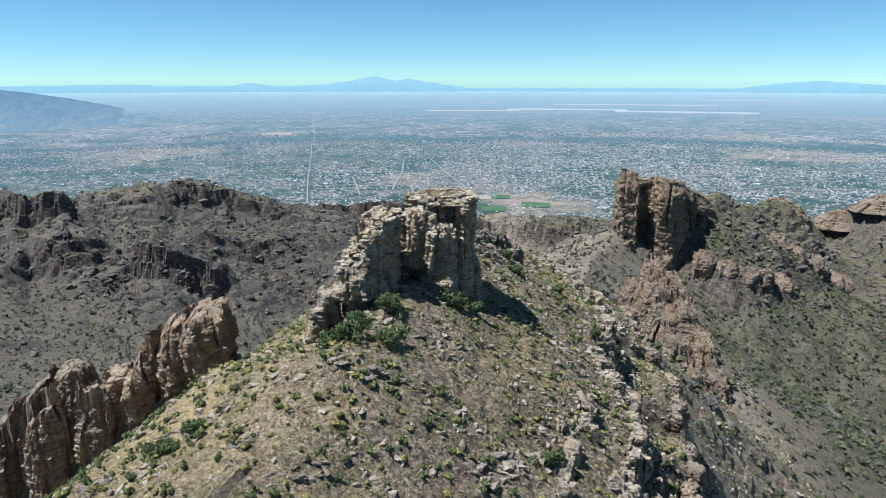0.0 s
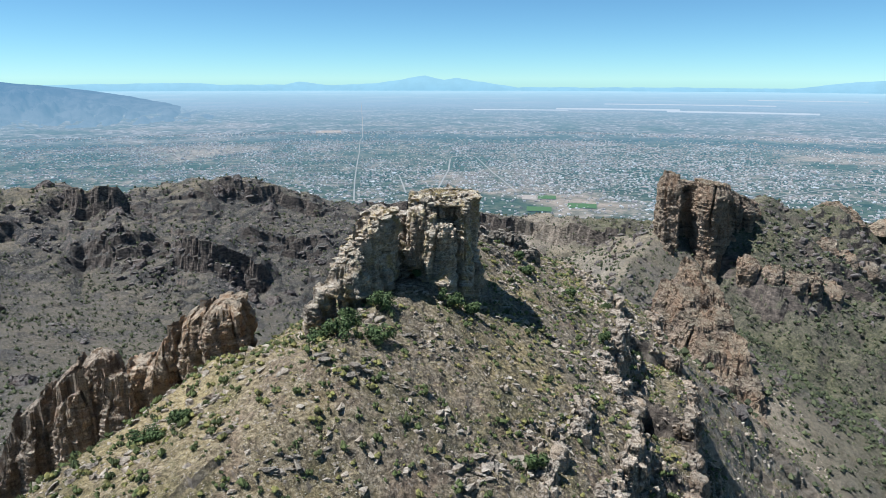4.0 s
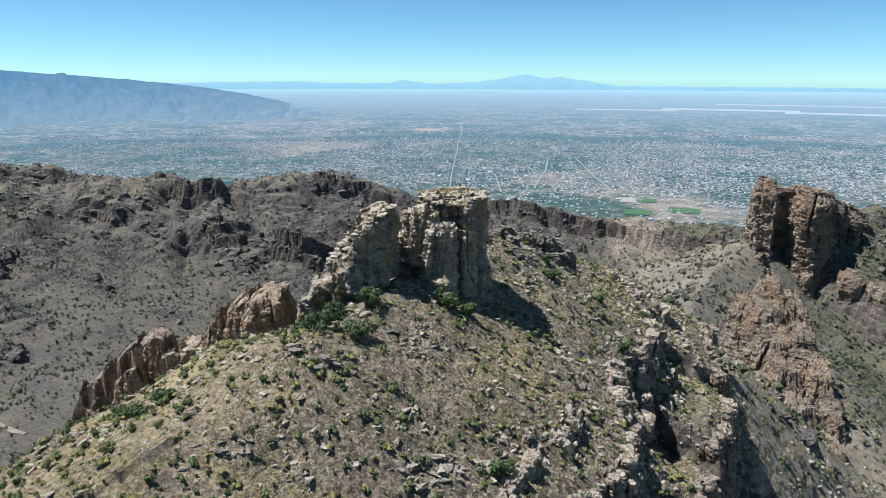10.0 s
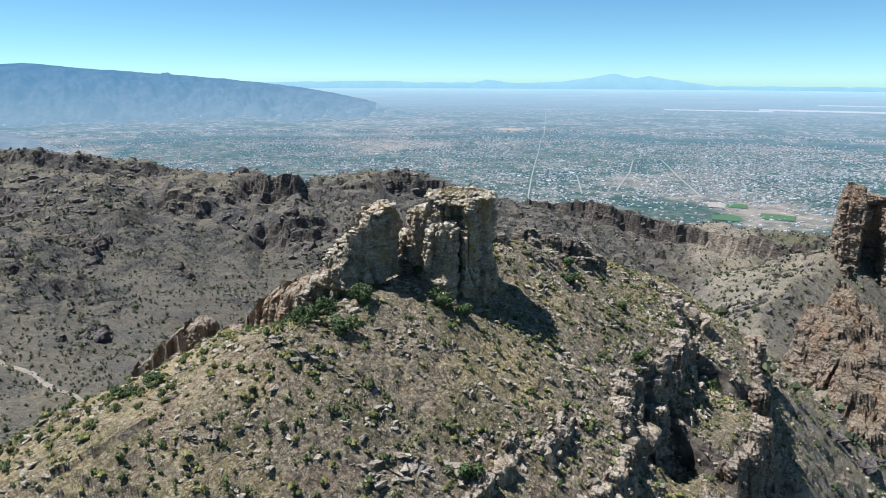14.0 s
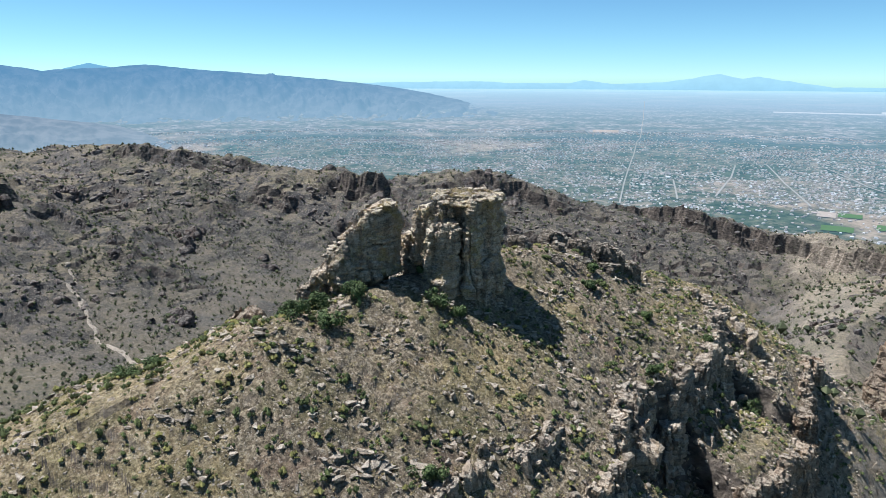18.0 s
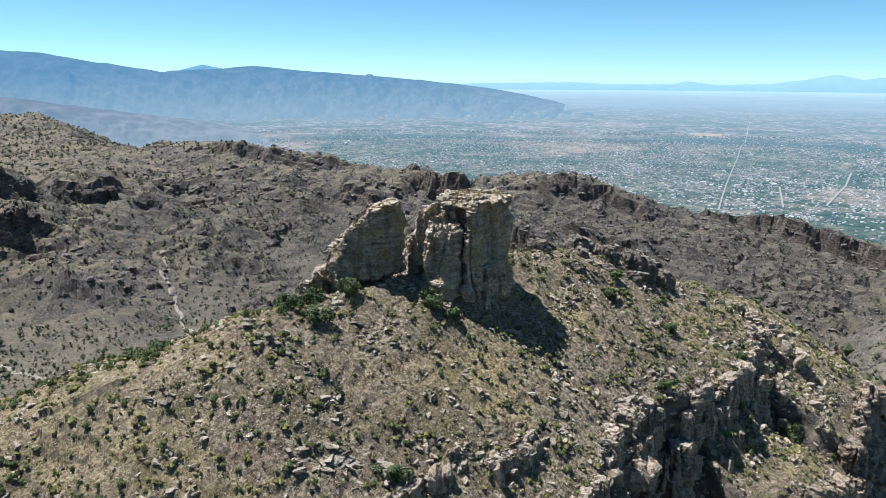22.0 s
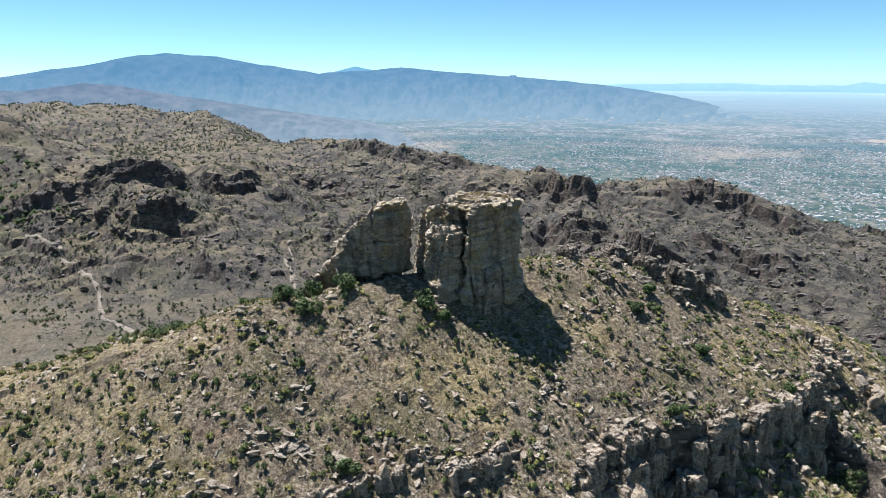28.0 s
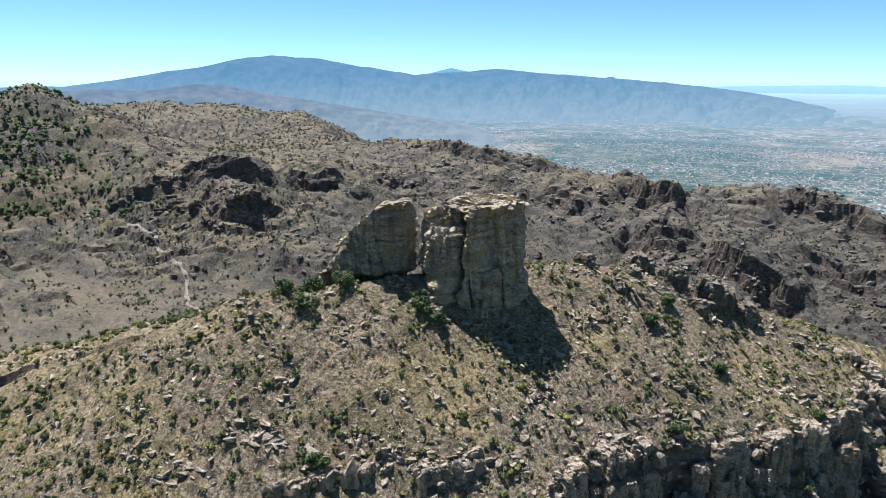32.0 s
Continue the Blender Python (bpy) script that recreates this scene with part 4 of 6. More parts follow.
massif(tower, "leaning_slab", ROCK, [(-3.8, 87.4), (-3.6, 85.4), (-2.8, 84.5), (-2.0, 84.8), (-1.8, 86.8), (-2.6, 88.6)], 8.0, 22.0, 507, 0.75, 0.12, 0.0, 0.15, (0.3, 0.1), 0.5, 0.10, 0.85, prof=hollow, pull=(0.07, 0.02))
massif(tower, "cleft_wall", ROCK, ngon(-5.6, 90.4, 1.7, 2.4, 12, 7), 8.0, 21.8, 508, 0.8, 0.2, 0.02, 0.2, (0.1, 0), 0.5, 0.12)
massif(tower, "cleft_wall", ROCK, [(-9.0, 88.2), (-6.4, 86.6), (-4.0, 87.6), (-3.6, 91.0), (-8.6, 92.0)], 7.0, 18.6, 509, 0.8, 0.2, 0.02, 0.2, (0.2, 0.1), 0.6, 0.13)
massif(tower, "side_slab", ROCK, [(3.2, 88.4), (3.9, 87.9), (4.9, 89.4), (5.3, 91.6), (4.6, 92.6)], 5.0, 15.2, 510, 0.7, 0.13, 0.05, 0.2, (-0.4, 0.2), 0.6, 0.13, 0.8)
for i in range(70):
    a = rng.rand() * 6.28
    r = 0.75 + 0.25 * rng.rand()
    x, y = 0.2 + 4.6 * r * math.cos(a), 93.0 + 5.0 * r * math.sin(a)
    s = 0.7 + 0.9 * rng.rand()
    block(tower, "rock_block", ROCK, x, y, tower_top(x, y) - 0.15 - 0.5 * rng.rand(), 1.3 * s, s, (0.25 + 0.3 * rng.rand()) * s, rng.rand() * 6, i, 0.12 * rng.randn(), True)
for i in range(90):
    a = rng.rand() * 6.28
    x, y = 0.1 + 4.4 * math.cos(a) * rng.rand() ** 0.4, 93.0 + 4.8 * math.sin(a) * rng.rand() ** 0.4
    s = 0.35 + 0.65 * rng.rand() ** 2
    block(tower, "block", ROCK, x, y, tower_top(x, y) - 0.05 + 0.25 * rng.rand(), 1.5 * s, s, 0.25 * s + 0.1, rng.rand() * 6, i, 0.2 * rng.randn())

shoulder = thing("rock_shoulder", "lower dome-shaped tan rock buttress beside the tower", "rock tower", (-9, 82, 12), "summit rocks")


def shoulder_top(x, y):
    u = np.clip((0.80 * (x + 13.4) + 0.60 * (y - 75.8)) / 8.2, 0, 1)
    return 14.4 + 9.2 * float(u) ** 0.70 + 0.5 * float(vnoise(x * 0.7, y * 0.7, seed=8))


def shoulder_hollow(z):
    return -1.5 * step(14.2, 13.0, z) + 0.35 * step(13.0, 14.2, z) * step(18.5, 15, z)


for poly, sd, L in [([(-11.7, 82.0), (-10.5, 80.0), (-8.5, 78.8), (-6.5, 79.4), (-5.4, 81.8), (-5.7, 84.8), (-8.1, 86.8), (-11.3, 85.8)], 74, 1.25),
                    ([(-12.7, 79.8), (-11.5, 78.0), (-9.5, 77.1), (-7.5, 77.6), (-6.3, 79.4), (-6.1, 81.2), (-8.1, 83.2), (-12.3, 83.2)], 75, 1.1),
                    ([(-13.9, 78.2), (-12.9, 76.0), (-11.1, 75.0), (-9.5, 75.4), (-8.1, 77.0), (-8.1, 79.2), (-10.1, 80.8), (-13.5, 80.8)], 76, 0.95)]:
    cx, cy = sum(p[0] for p in poly) / 8, sum(p[1] for p in poly) / 8
    massif(shoulder, "buttress", ROCK, [(cx + 0.93 * (x - cx), cy + 0.93 * (y - cy)) for x, y in poly], 6.5, 20, 511 + sd, L, 0.14, 0.02, 0.16, (0, 0), 0.6, 0.11, 0.80, top=shoulder_top, prof=shoulder_hollow)
massif(shoulder, "low_block", ROCK, ngon(-14.2, 77.6, 1.6, 1.8, 15, 7), 7.0, 14.8, 515, 0.7, 0.15, 0.15, 0.3, (0.2, 0.1), 0.4, 0.13)
massif(shoulder, "low_block", ROCK, ngon(-15.2, 75.4, 1.4, 1.4, 16, 7), 7.0, 13.0, 516, 0.6, 0.15, 0.2, 0.4, (0.2, 0.1), 0.4, 0.13)
for i in range(120):
    u = rng.rand()
    x, y = -12.5 + 6.0 * u + 0.8 * rng.randn(), 77.4 + 5.0 * u + 0.9 * rng.randn()
    s = 0.4 + 0.9 * rng.rand() ** 1.5
    block(shoulder, "block", ROCK, x, y, shoulder_top(x, y) - 0.25 + 0.2 * rng.rand(), 1.4 * s, s, 0.4 * s, rng.rand() * 6, i, 0.25 * rng.randn(), i % 2 == 0)

# ledges along the crest behind the tower
for x, y, rx, ry, zt, sd in [(3.6, 121.0, 2.8, 1.8, 13.2, 1), (7.4, 124.6, 2.2, 1.8, 11.4, 2), (10.8, 129.0, 2.6, 2.0, 9.9, 3), (9.4, 119.6, 2.2, 1.5, 9.6, 4), (0.8, 112.0, 2.2, 1.6, 13.9, 5),
                             (12.6, 124.0, 1.9, 1.5, 7.6, 6), (14.8, 133.6, 2.0, 1.6, 5.9, 7), (6.4, 113.0, 1.8, 1.3, 11.2, 8), (5.6, 117.4, 1.6, 1.2, 12.2, 9), (12.4, 131.4, 1.8, 1.4, 8.2, 10)]:
    lg = thing("rock_ledge", "dark weathered rock ledge of thin stacked layers", "rock ledge", (x, y, ground_z(x, y)), "ledges along the crest")
    ring = ngon(x, y, rx, ry, 20 + sd, 8)
    zb = ground_z(x, y) - 2.0
    massif(lg, "core", LEDGE_ROCK, ring, zb, zt, 520 + sd, 0.55, 0.15, 0.10, 0.3, (-0.15, -0.05), 0.5, 0.34, 0.75, dip=0.25)
    for i in range(5):
        block(lg, "slab", LEDGE_ROCK, x + rx * 0.6 * rng.randn(), y + ry * 0.6 * rng.randn(), zt + 0.05, 0.8 + 0.6 * rng.rand(), 0.6 + 0.5 * rng.rand(), 0.35, rng.rand() * 6, i, 0.2 * rng.randn())

# the twin peak, the spur and the fins
peak = thing("rock_peak", "tall rusty brown rock peak of two columns with a dark cleft", "rock peak", (140, 430, -80))


massif(peak, "near_column", CRAG_ROCK, [(114.5, 419), (117, 413), (124.5, 411), (126.5, 415), (127, 434), (116, 438)], -105, -17.6, 531, 2.6, 0.6, 0.22, 0.16, (-0.15, 0), 0.55, 0.05, 0.66)
massif(peak, "cleft_wall", CRAG_ROCK, [(125, 427), (140, 427), (141, 440), (126, 440)], -100, -24, 532, 2.4, 0.8, 0.02, 0.05, (-0.1, 0), 0.6, 0.05)
massif(peak, "far_column", CRAG_ROCK, [(136.5, 420), (139, 412.5), (146, 410.5), (154, 413), (159, 420), (163, 440), (138, 442)], -110, -23.6, 533, 2.4, 0.6, 0.08, 0.14, (-0.14, 0), 0.6, 0.05, 0.78)
for x, y, r, zt, sd in [(164, 440, 9, -31, 1), (174, 449, 9, -36, 2), (185, 459, 9, -40, 3)]:
    massif(peak, "ridge_block", CRAG_ROCK, ngon(x, y, r, r, 540 + sd, 7), zt - 45, zt, 590 + sd, 2.2, 0.8, 0.15, 0.25, (-0.3, 0), 0.6, 0.05, 0.7)
massif(peak, "foot_block", CRAG_ROCK, ngon(118, 409, 6, 6, 42, 7), -95, -62, 535, 2.4, 0.8, 0.5, 0.6, (0.5, 0), 0.6, 0.05, 0.5)
massif(peak, "foot_block", CRAG_ROCK, ngon(163, 428, 7, 8, 43, 7), -112, -58, 536, 2.4, 0.8, 0.3, 0.5, (-0.5, 0.3), 0.6, 0.05, 0.5)
massif(peak, "foot_block", CRAG_ROCK, ngon(144, 407, 7, 5, 44, 7), -105, -70, 537, 2.2, 0.8, 0.3, 0.5, (0.0, 0.5), 0.6, 0.05, 0.6)
for x, y, rx, ry, zt, sd in [(300, 580, 13, 9, -69, 1), (318, 590, 11, 8, -72, 2), (366, 596, 14, 10, -78, 3), (395, 578, 15, 14, -62, 4), (430, 566, 22, 18, -48, 5)]:
    cr = thing("rock_crag", "small jagged brown crag on the ridge line", "rock crag", (x, y, ground_z(x, y)), "crags on the ridge")
    massif(cr, "crag_block", CRAG_ROCK, ngon(x, y, rx, ry, 60 + sd, 8), ground_z(x, y) - 10, max(zt, ground_z(x, y) + 4), 540 + sd, 3.0, 1.2, 0.9, 0.5, (0.1, 0), 0.5, tip=0.55)

for n, (x, y, rx, ry, h) in enumerate([(168, 404, 8, 6, 20), (180, 398, 7, 6, 25), (193, 397, 8, 6, 23), (206, 400, 7, 6, 21), (220, 408, 8, 6, 18), (238, 452, 9, 7, 18), (256, 462, 9, 7, 22), (275, 468, 9, 7, 22), (296, 476, 9, 7, 19), (315, 492, 8, 7, 16), (148, 416, 6, 6, 15)]):
    cr = thing("rock_crag", "dark rusty cliff block in the mountainside", "rock crag", (x, y, ground_z(x, y)), "cliffs of the mountainside")
    massif(cr, "crag_block", CRAG_ROCK, ngon(x, y, rx, ry, 160 + n, 7), ground_z(x, y) - h, ground_z(x, y) + 0.22 * h, 840 + n, 2.2, 0.9, 0.12, 0.2, (0.0, 0.5), 0.7, 0.06, 0.8)

spur = thing("rock_spur", "jagged rusty brown rock rib below the peak", "rock fin", (88, 235, -55))
for i, (x, y, rx, ry, zt) in enumerate([(86.5, 256, 6, 7, -33.5), (79, 252, 8, 7, -41), (94, 250, 6, 8, -39.5), (85, 246, 9, 7, -40.5), (75, 244, 7, 6, -48.5), (95, 239, 7, 8, -46), (84, 236, 9, 7, -47.5), (74, 234, 6, 6, -57), (98, 227, 6, 8, -55), (87, 226, 9, 7, -54.5), (77, 222, 6, 6, -64), (99, 214, 6, 8, -63.5), (89, 214, 9, 7, -61.5),
                                        (80, 211, 6, 6, -70), (96, 203, 7, 7, -69), (88, 201, 7, 6, -70), (98, 194, 5, 5, -75)]):
    massif(spur, "rock_block", CRAG_ROCK, ngon(x, y, rx, ry, 70 + i, 8), zt - 34, zt + 0.8, 550 + i, 1.9, 0.55, 0.12, 0.3, (-0.12, 0.45), 0.65, 0.05, 0.62, pull=(0, 0.05))


def fin_top(x, y):
    """The slanting back of the fin: high at its blunt end, lower and broken along its tail."""
    return float(np.interp(x, [-100, -94, -86, -80, -76, -71, -66, -63, -58, -52, -45], [-40, -29, -23, -17.5, -16, -18.5, -17.5, -13, -7.5, -4.2, -4.4])) - 0.35 * max(125.5 - y, 0) + 0.6 * float(vnoise(x * 0.4, y * 0.4, seed=8))


fin = thing("rock_fin", "blocky rusty orange rock fin on the flank of the hill", "rock fin", (-52, 126, -15), "fins on the flank")
for i, poly in enumerate([[(-45.2, 125), (-45.6, 121.5), (-48, 119.6), (-52, 119.8), (-54, 122), (-54, 131), (-47, 131)],
                          [(-53.4, 130.5), (-53.4, 122.2), (-55.4, 120.4), (-58.4, 120.8), (-60.4, 123), (-60.4, 130)],
                          [(-59.8, 129.5), (-60, 123), (-62, 121), (-65.6, 121.6), (-67, 124), (-66.6, 129)],
                          [(-66, 129), (-66.6, 123.6), (-69, 121.6), (-72, 122.4), (-72.4, 128)]]):
    massif(fin, "rock_block", RED_ROCK, poly, -46, -8, 570 + i, 1.4, 0.24, 0.05, 0.16, (0, 0), 0.7, 0.08, 0.80, top=fin_top, pull=(0.05, 0.0))
low_fin = thing("rock_fin", "row of dark brown rock fins descending the flank", "rock fin", (-84, 122, -35), "fins on the flank")
for i, poly in enumerate([[(-72, 128), (-72.4, 122), (-75, 119.6), (-79, 120), (-80.6, 123), (-80, 129)], [(-80, 128), (-80.4, 121.6), (-83, 119), (-87, 119.4), (-88, 122), (-87, 128)],
                          [(-86.6, 126), (-87.6, 119.4), (-90.5, 117), (-94, 117.6), (-95, 120.5), (-93, 126)], [(-93.6, 123), (-94.6, 117), (-98, 115.6), (-101, 117.6), (-100, 123)],
                          [(-76, 119.5), (-79, 116.4), (-84, 116.6), (-85, 119.6), (-80, 121)], [(-67, 120.6), (-70, 117.8), (-74, 118.2), (-74.6, 120.6), (-70, 122.5)]]):
    massif(low_fin, "rock_block", CRAG_EDGE, poly, -62, -25, 580 + i, 1.2, 0.26, 0.10, 0.22, (0, 0), 0.75, 0.10, 0.72, top=(lambda x, y: fin_top(x, y) - 4.0 * (y < 119.5)))

# cliffs across the canyon
for n, (lab, x, y, rx, ry, z0, zt) in enumerate([("dark blocky cliff in the canyon wall", -233, 556, 22, 12, -175, -126), ("dark blocky cliff in the canyon wall", -203, 560, 13, 10, -170, -134), ("rocky knob on the far ridge", -354, 590, 11, 10, -105, -72), ("long dark cliff under the far rim", -75, 918, 34, 16, -225, -152),
                                                 ("long dark cliff under the far rim", -25, 936, 34, 16, -225, -152), ("long dark cliff under the far rim", 35, 950, 30, 14, -205, -160), ("long dark cliff under the far rim", 95, 950, 32, 14, -205, -166), ("low dark cliff near the far crest", -236, 738, 30, 10, -125, -99), ("low dark cliff near the far crest", -545, 478, 16, 12, -70, -41), ("low dark cliff near the far crest", -500, 515, 24, 12, -75, -46)]):
    fc = thing("rock_cliff", lab, "cliff", (x, y, z0), "cliffs across the canyon")
    massif(fc, "rock_block", FAR_ROCK, ngon(x, y, rx, ry, 320 + n, 9), z0, zt, 660 + n, 4.6, 1.4, 0.15, 0.18, (0, 0.05), 0.45, 0.14)

g0 = np.random.RandomState(91)
made = 0
while made < 44:
    x, y = g0.uniform(-520, -40), g0.uniform(180, 780)
    z = ground_z(x, y)
    sl = math.hypot(ground_z(x + 8, y) - ground_z(x - 8, y), ground_z(x, y + 8) - ground_z(x, y - 8)) / 16
    if sl < 0.22 or z > -40 or float(fbm(np.array([x / 90]), np.array([y / 90]), 3, 261)[0]) < -0.25 or math.hypot(x, y - 90) < 190:
        continue
    made += 1
    oc = thing("rock_outcrop", "dark rock outcrop in the canyon slope", "rock outcrop", (x, y, z), "outcrops across the canyon")
    for i in range(g0.randint(2, 5)):
        px, py = x + 7 * g0.randn(), y + 7 * g0.randn()
        r = 2.5 + 5.5 * g0.rand() ** 1.5
        zz = ground_z(px, py)
        massif(oc, "rock_block", FAR_ROCK, ngon(px, py, r, r * (0.6 + 0.6 * g0.rand()), g0.randint(9999), 7), zz - 6, zz + 0.45 * r * (0.5 + g0.rand()), g0.randint(900), 1.8, 1.5, 0.25, 0.3, (0.1, 0.2), 0.6, 0.08, 0.75)

# pale gravel of dry stream beds in the canyon
for name, line, w in [("dry_wash", [(-450, 107), (-408, 114), (-375, 118), (-323, 116), (-273, 118), (-240, 122)], 2.8), ("dry_wash", [(-372, 262), (-345, 240), (-322, 227), (-289, 218), (-234, 196), (-190, 186)], 2.6)]:
    u = np.linspace(0, len(line) - 1, 140)
    lx, ly = np.interp(u, np.arange(len(line)), [q[0] for q in line]), np.interp(u, np.arange(len(line)), [q[1] for q in line])
    lx, ly = lx + 5 * fbm(u * 1.3, u * 0 + 3, 3, 271), ly + 5 * fbm(u * 1.3, u * 0 + 9, 3, 273)
    half = 0.5 * w * (0.6 + 0.8 * np.abs(vnoise(u * 6, u * 0, seed=275)))
    tx, ty = np.gradient(lx), np.gradient(ly)
    q = np.hypot(tx, ty)
    RV = []
    for f in (-1.0, -0.33, 0.33, 1.0):
        ex, ey = lx - f * half * ty / q, ly + f * half * tx / q
        RV.append(np.column_stack([ex, ey, land(ex, ey) + 0.42 + 0.28 * fbm(ex / 2.5, ey / 2.5, 2, 277) - 0.35 * (abs(f) > 0.9)]))
    ob = mesh_ob(name, np.concatenate(RV), grid_faces(4, 140)[:, ::-1], LEDGE_ROCK)
    tagged(ob, "grey gravel bed of a dry wash in the canyon", "dry wash", kind="structure")

# the cliffs on the hill's side
def cliff_face(parent, line, count, size, out, seed, mat, joint=0.35, back=0.8, up=0.25):
    """Jointed blocks that step down from the brink; most lie along two sets of joints."""
    g = np.random.RandomState(seed)
    seg = [math.hypot(x1 - x0, y1 - y0) for (x0, y0), (x1, y1) in zip(line, line[1:])]
    run = np.concatenate([[0], np.cumsum(seg)])
    for i in range(count):
        s = run[-1] * (i + g.rand()) / count
        k = min(len(seg) - 1, int(np.searchsorted(run, s, "right")) - 1)
        u = (s - run[k]) / seg[k]
        (x0, y0), (x1, y1) = line[k], line[k + 1]
        c = -back + (out + back) * g.rand() ** 0.9
        x = x0 + (x1 - x0) * u + c * (y1 - y0) / seg[k] + 0.3 * g.randn()
        y = y0 + (y1 - y0) * u - c * (x1 - x0) / seg[k] + 0.3 * g.randn()
        near_edge = 1.0 if c > 0 else 0.6
        a = size * near_edge * (0.38 + 1.5 * g.rand() ** 2.6)
        turn = joint + 0.18 * g.randn() + (1.5708 if g.rand() < 0.4 else 0.0)
        block(parent, "rock_block", mat if g.rand() < 0.8 else STONE, x, y, ground_z(x, y) + up * a * (g.rand() - 0.2), a * (0.8 + 0.7 * g.rand()), a * (0.55 + 0.4 * g.rand()), a * (0.8 + 1.3 * g.rand() ** 1.5), turn, int(g.randint(99)), 0.2 * g.randn(), True)


def cliff_wall(parent, line, seed, mat, wide=3.4, drop=11.0, deep=2.6, L=0.9, grain=0.22, tiers=2, lift=0.3, fade=0.2, inset=1.2):
    """Buttresses of jointed rock along the brink, with clefts between them, and lower ones before their feet."""
    g = np.random.RandomState(seed)
    seg = [math.hypot(x1 - x0, y1 - y0) for (x0, y0), (x1, y1) in zip(line, line[1:])]
    run = np.concatenate([[0], np.cumsum(seg)])
    for tier in range(tiers):
        s = wide * g.rand()
        while s < run[-1]:
            w = wide * (0.55 + 0.95 * g.rand())
            k = min(len(seg) - 1, int(np.searchsorted(run, s, "right")) - 1)
            (x0, y0), (x1, y1) = line[k], line[k + 1]
            tx, ty = (x1 - x0) / seg[k], (y1 - y0) / seg[k]
            ends = float(step(0, fade * run[-1], s) * step(run[-1], (1 - fade) * run[-1], s))
            bx, by = x0 + tx * (s - run[k]), y0 + ty * (s - run[k])
            hi = ground_z(bx - inset * ty, by + inset * tx) + lift * (g.rand() + 0.2)
            tall = drop * (0.3 + 0.7 * ends) * (0.85 + 0.3 * g.rand())
            c, zt = (-0.4 + 1.2 * g.rand(), hi - 0.22 * tall * max(0.0, g.rand() - 0.45)) if tier == 0 else (deep * (0.5 + 0.45 * g.rand()) * tier, hi - tall * (0.25 + 0.4 * g.rand()) * tier)
            half, turn = deep * (0.55 + 0.35 * g.rand()), 0.35 * g.randn()
            ux, uy = tx * math.cos(turn) - ty * math.sin(turn), tx * math.sin(turn) + ty * math.cos(turn)
            cx, cy = bx + c * ty, by - c * tx
            poly = [(cx + a * w * 0.56 * ux + b * half * uy, cy + a * w * 0.56 * uy - b * half * ux) for a, b in [(-1, -0.8), (-0.95, 0.5 + 0.4 * g.rand()), (-0.3, 1.0 + 0.2 * g.rand()), (0.4, 0.8 + 0.3 * g.rand()), (1.0, 0.4 + 0.5 * g.rand()), (0.95, -0.8), (0, -1)]]
            massif(parent, "buttress", mat, poly, hi - tall - 2.5, zt, int(g.randint(99999)), L * (0.75 + 0.5 * g.rand()), grain, 0.06, 0.12, (0.10 * g.randn(), 0.10 * g.randn()), 0.6, 0.10, 0.86, pull=(-0.05 * ty + 0.05 * g.randn(), 0.05 * tx + 0.05 * g.randn()), dip=0.25)
            s += 0.86 * w


# reddish cliffs on the canyon spur
for lab, line, w, drop, sd in [("low dark cliff at the end of a canyon spur", [(-486, 92), (-478, 104), (-470, 122)], 12, 9, 300), ("low dark cliff above a canyon gully", [(-470, 127), (-464, 136), (-462, 146)], 9, 9, 301),
                               ("tall reddish cliff of a canyon spur", [(-468, 150), (-456, 170), (-448, 190), (-441, 212)], 15, 22, 302), ("dark reddish cliff with a long shadow", [(-452, 228), (-444, 244), (-444, 258), (-452, 274)], 15, 19, 303),
                               ("reddish cliff bastion below a canyon rim", [(-414, 152), (-404, 164), (-400, 180), (-406, 194)], 13, 17, 304), ("small dark cliff below a canyon rim", [(-442, 124), (-430, 134), (-422, 148)], 10, 10, 305)]:
    fc = thing("rock_cliff", lab, "cliff", (line[0][0], line[0][1], ground_z(*line[0])), "cliffs across the canyon")
    cliff_wall(fc, line, sd, FAR_ROCK, w, drop, 0.4 * w, 2.6, 0.9, 1, 0.2, 0.12, 3.0)

cliff = thing("rock_cliff", "broken grey cliff of fissured buttresses along the hillside", "cliff", (29, 105, -8))
cliff_wall(cliff, CLIFF_EDGE[4:], 210, CLIFF_ROCK, 2.5, 12.5, 1.9, 0.8, 0.18, 3)
cliff_face(cliff, CLIFF_EDGE[4:], 320, 0.9, 6.5, 212, STONE, 0.35, 1.6)
foot_cliff = thing("rock_cliff", "low broken grey cliff at the foot of the slope", "cliff", (24, 74, -4))
cliff_wall(foot_cliff, CLIFF_EDGE[:5], 220, CLIFF_ROCK, 2.2, 6.0, 1.4, 0.7, 0.17, 2)
cliff_face(foot_cliff, CLIFF_EDGE[:5], 70, 0.9, 4.0, 222, CLIFF_ROCK, 0.6)
low_cliff = thing("rock_cliff", "tall shaded brown cliff below a grassy bench", "cliff", (45, 115, -30))
cliff_wall(low_cliff, LOWER_EDGE[1:-2], 230, CRAG_EDGE, 4.0, 9.0, 2.2, 1.1, 0.28, 1, 0.0)
cliff_face(low_cliff, LOWER_EDGE[1:-2], 90, 1.2, 3.0, 232, CRAG_EDGE, 0.3, 1.6)
rim = thing("rock_cliff", "broken rim of pale blocks at the end of the crest", "cliff", (30, 148, -8))
cliff_wall(rim, RIM_EDGE, 240, CLIFF_ROCK, 2.8, 4.0, 1.6, 0.8, 0.22, 1, 0.9)
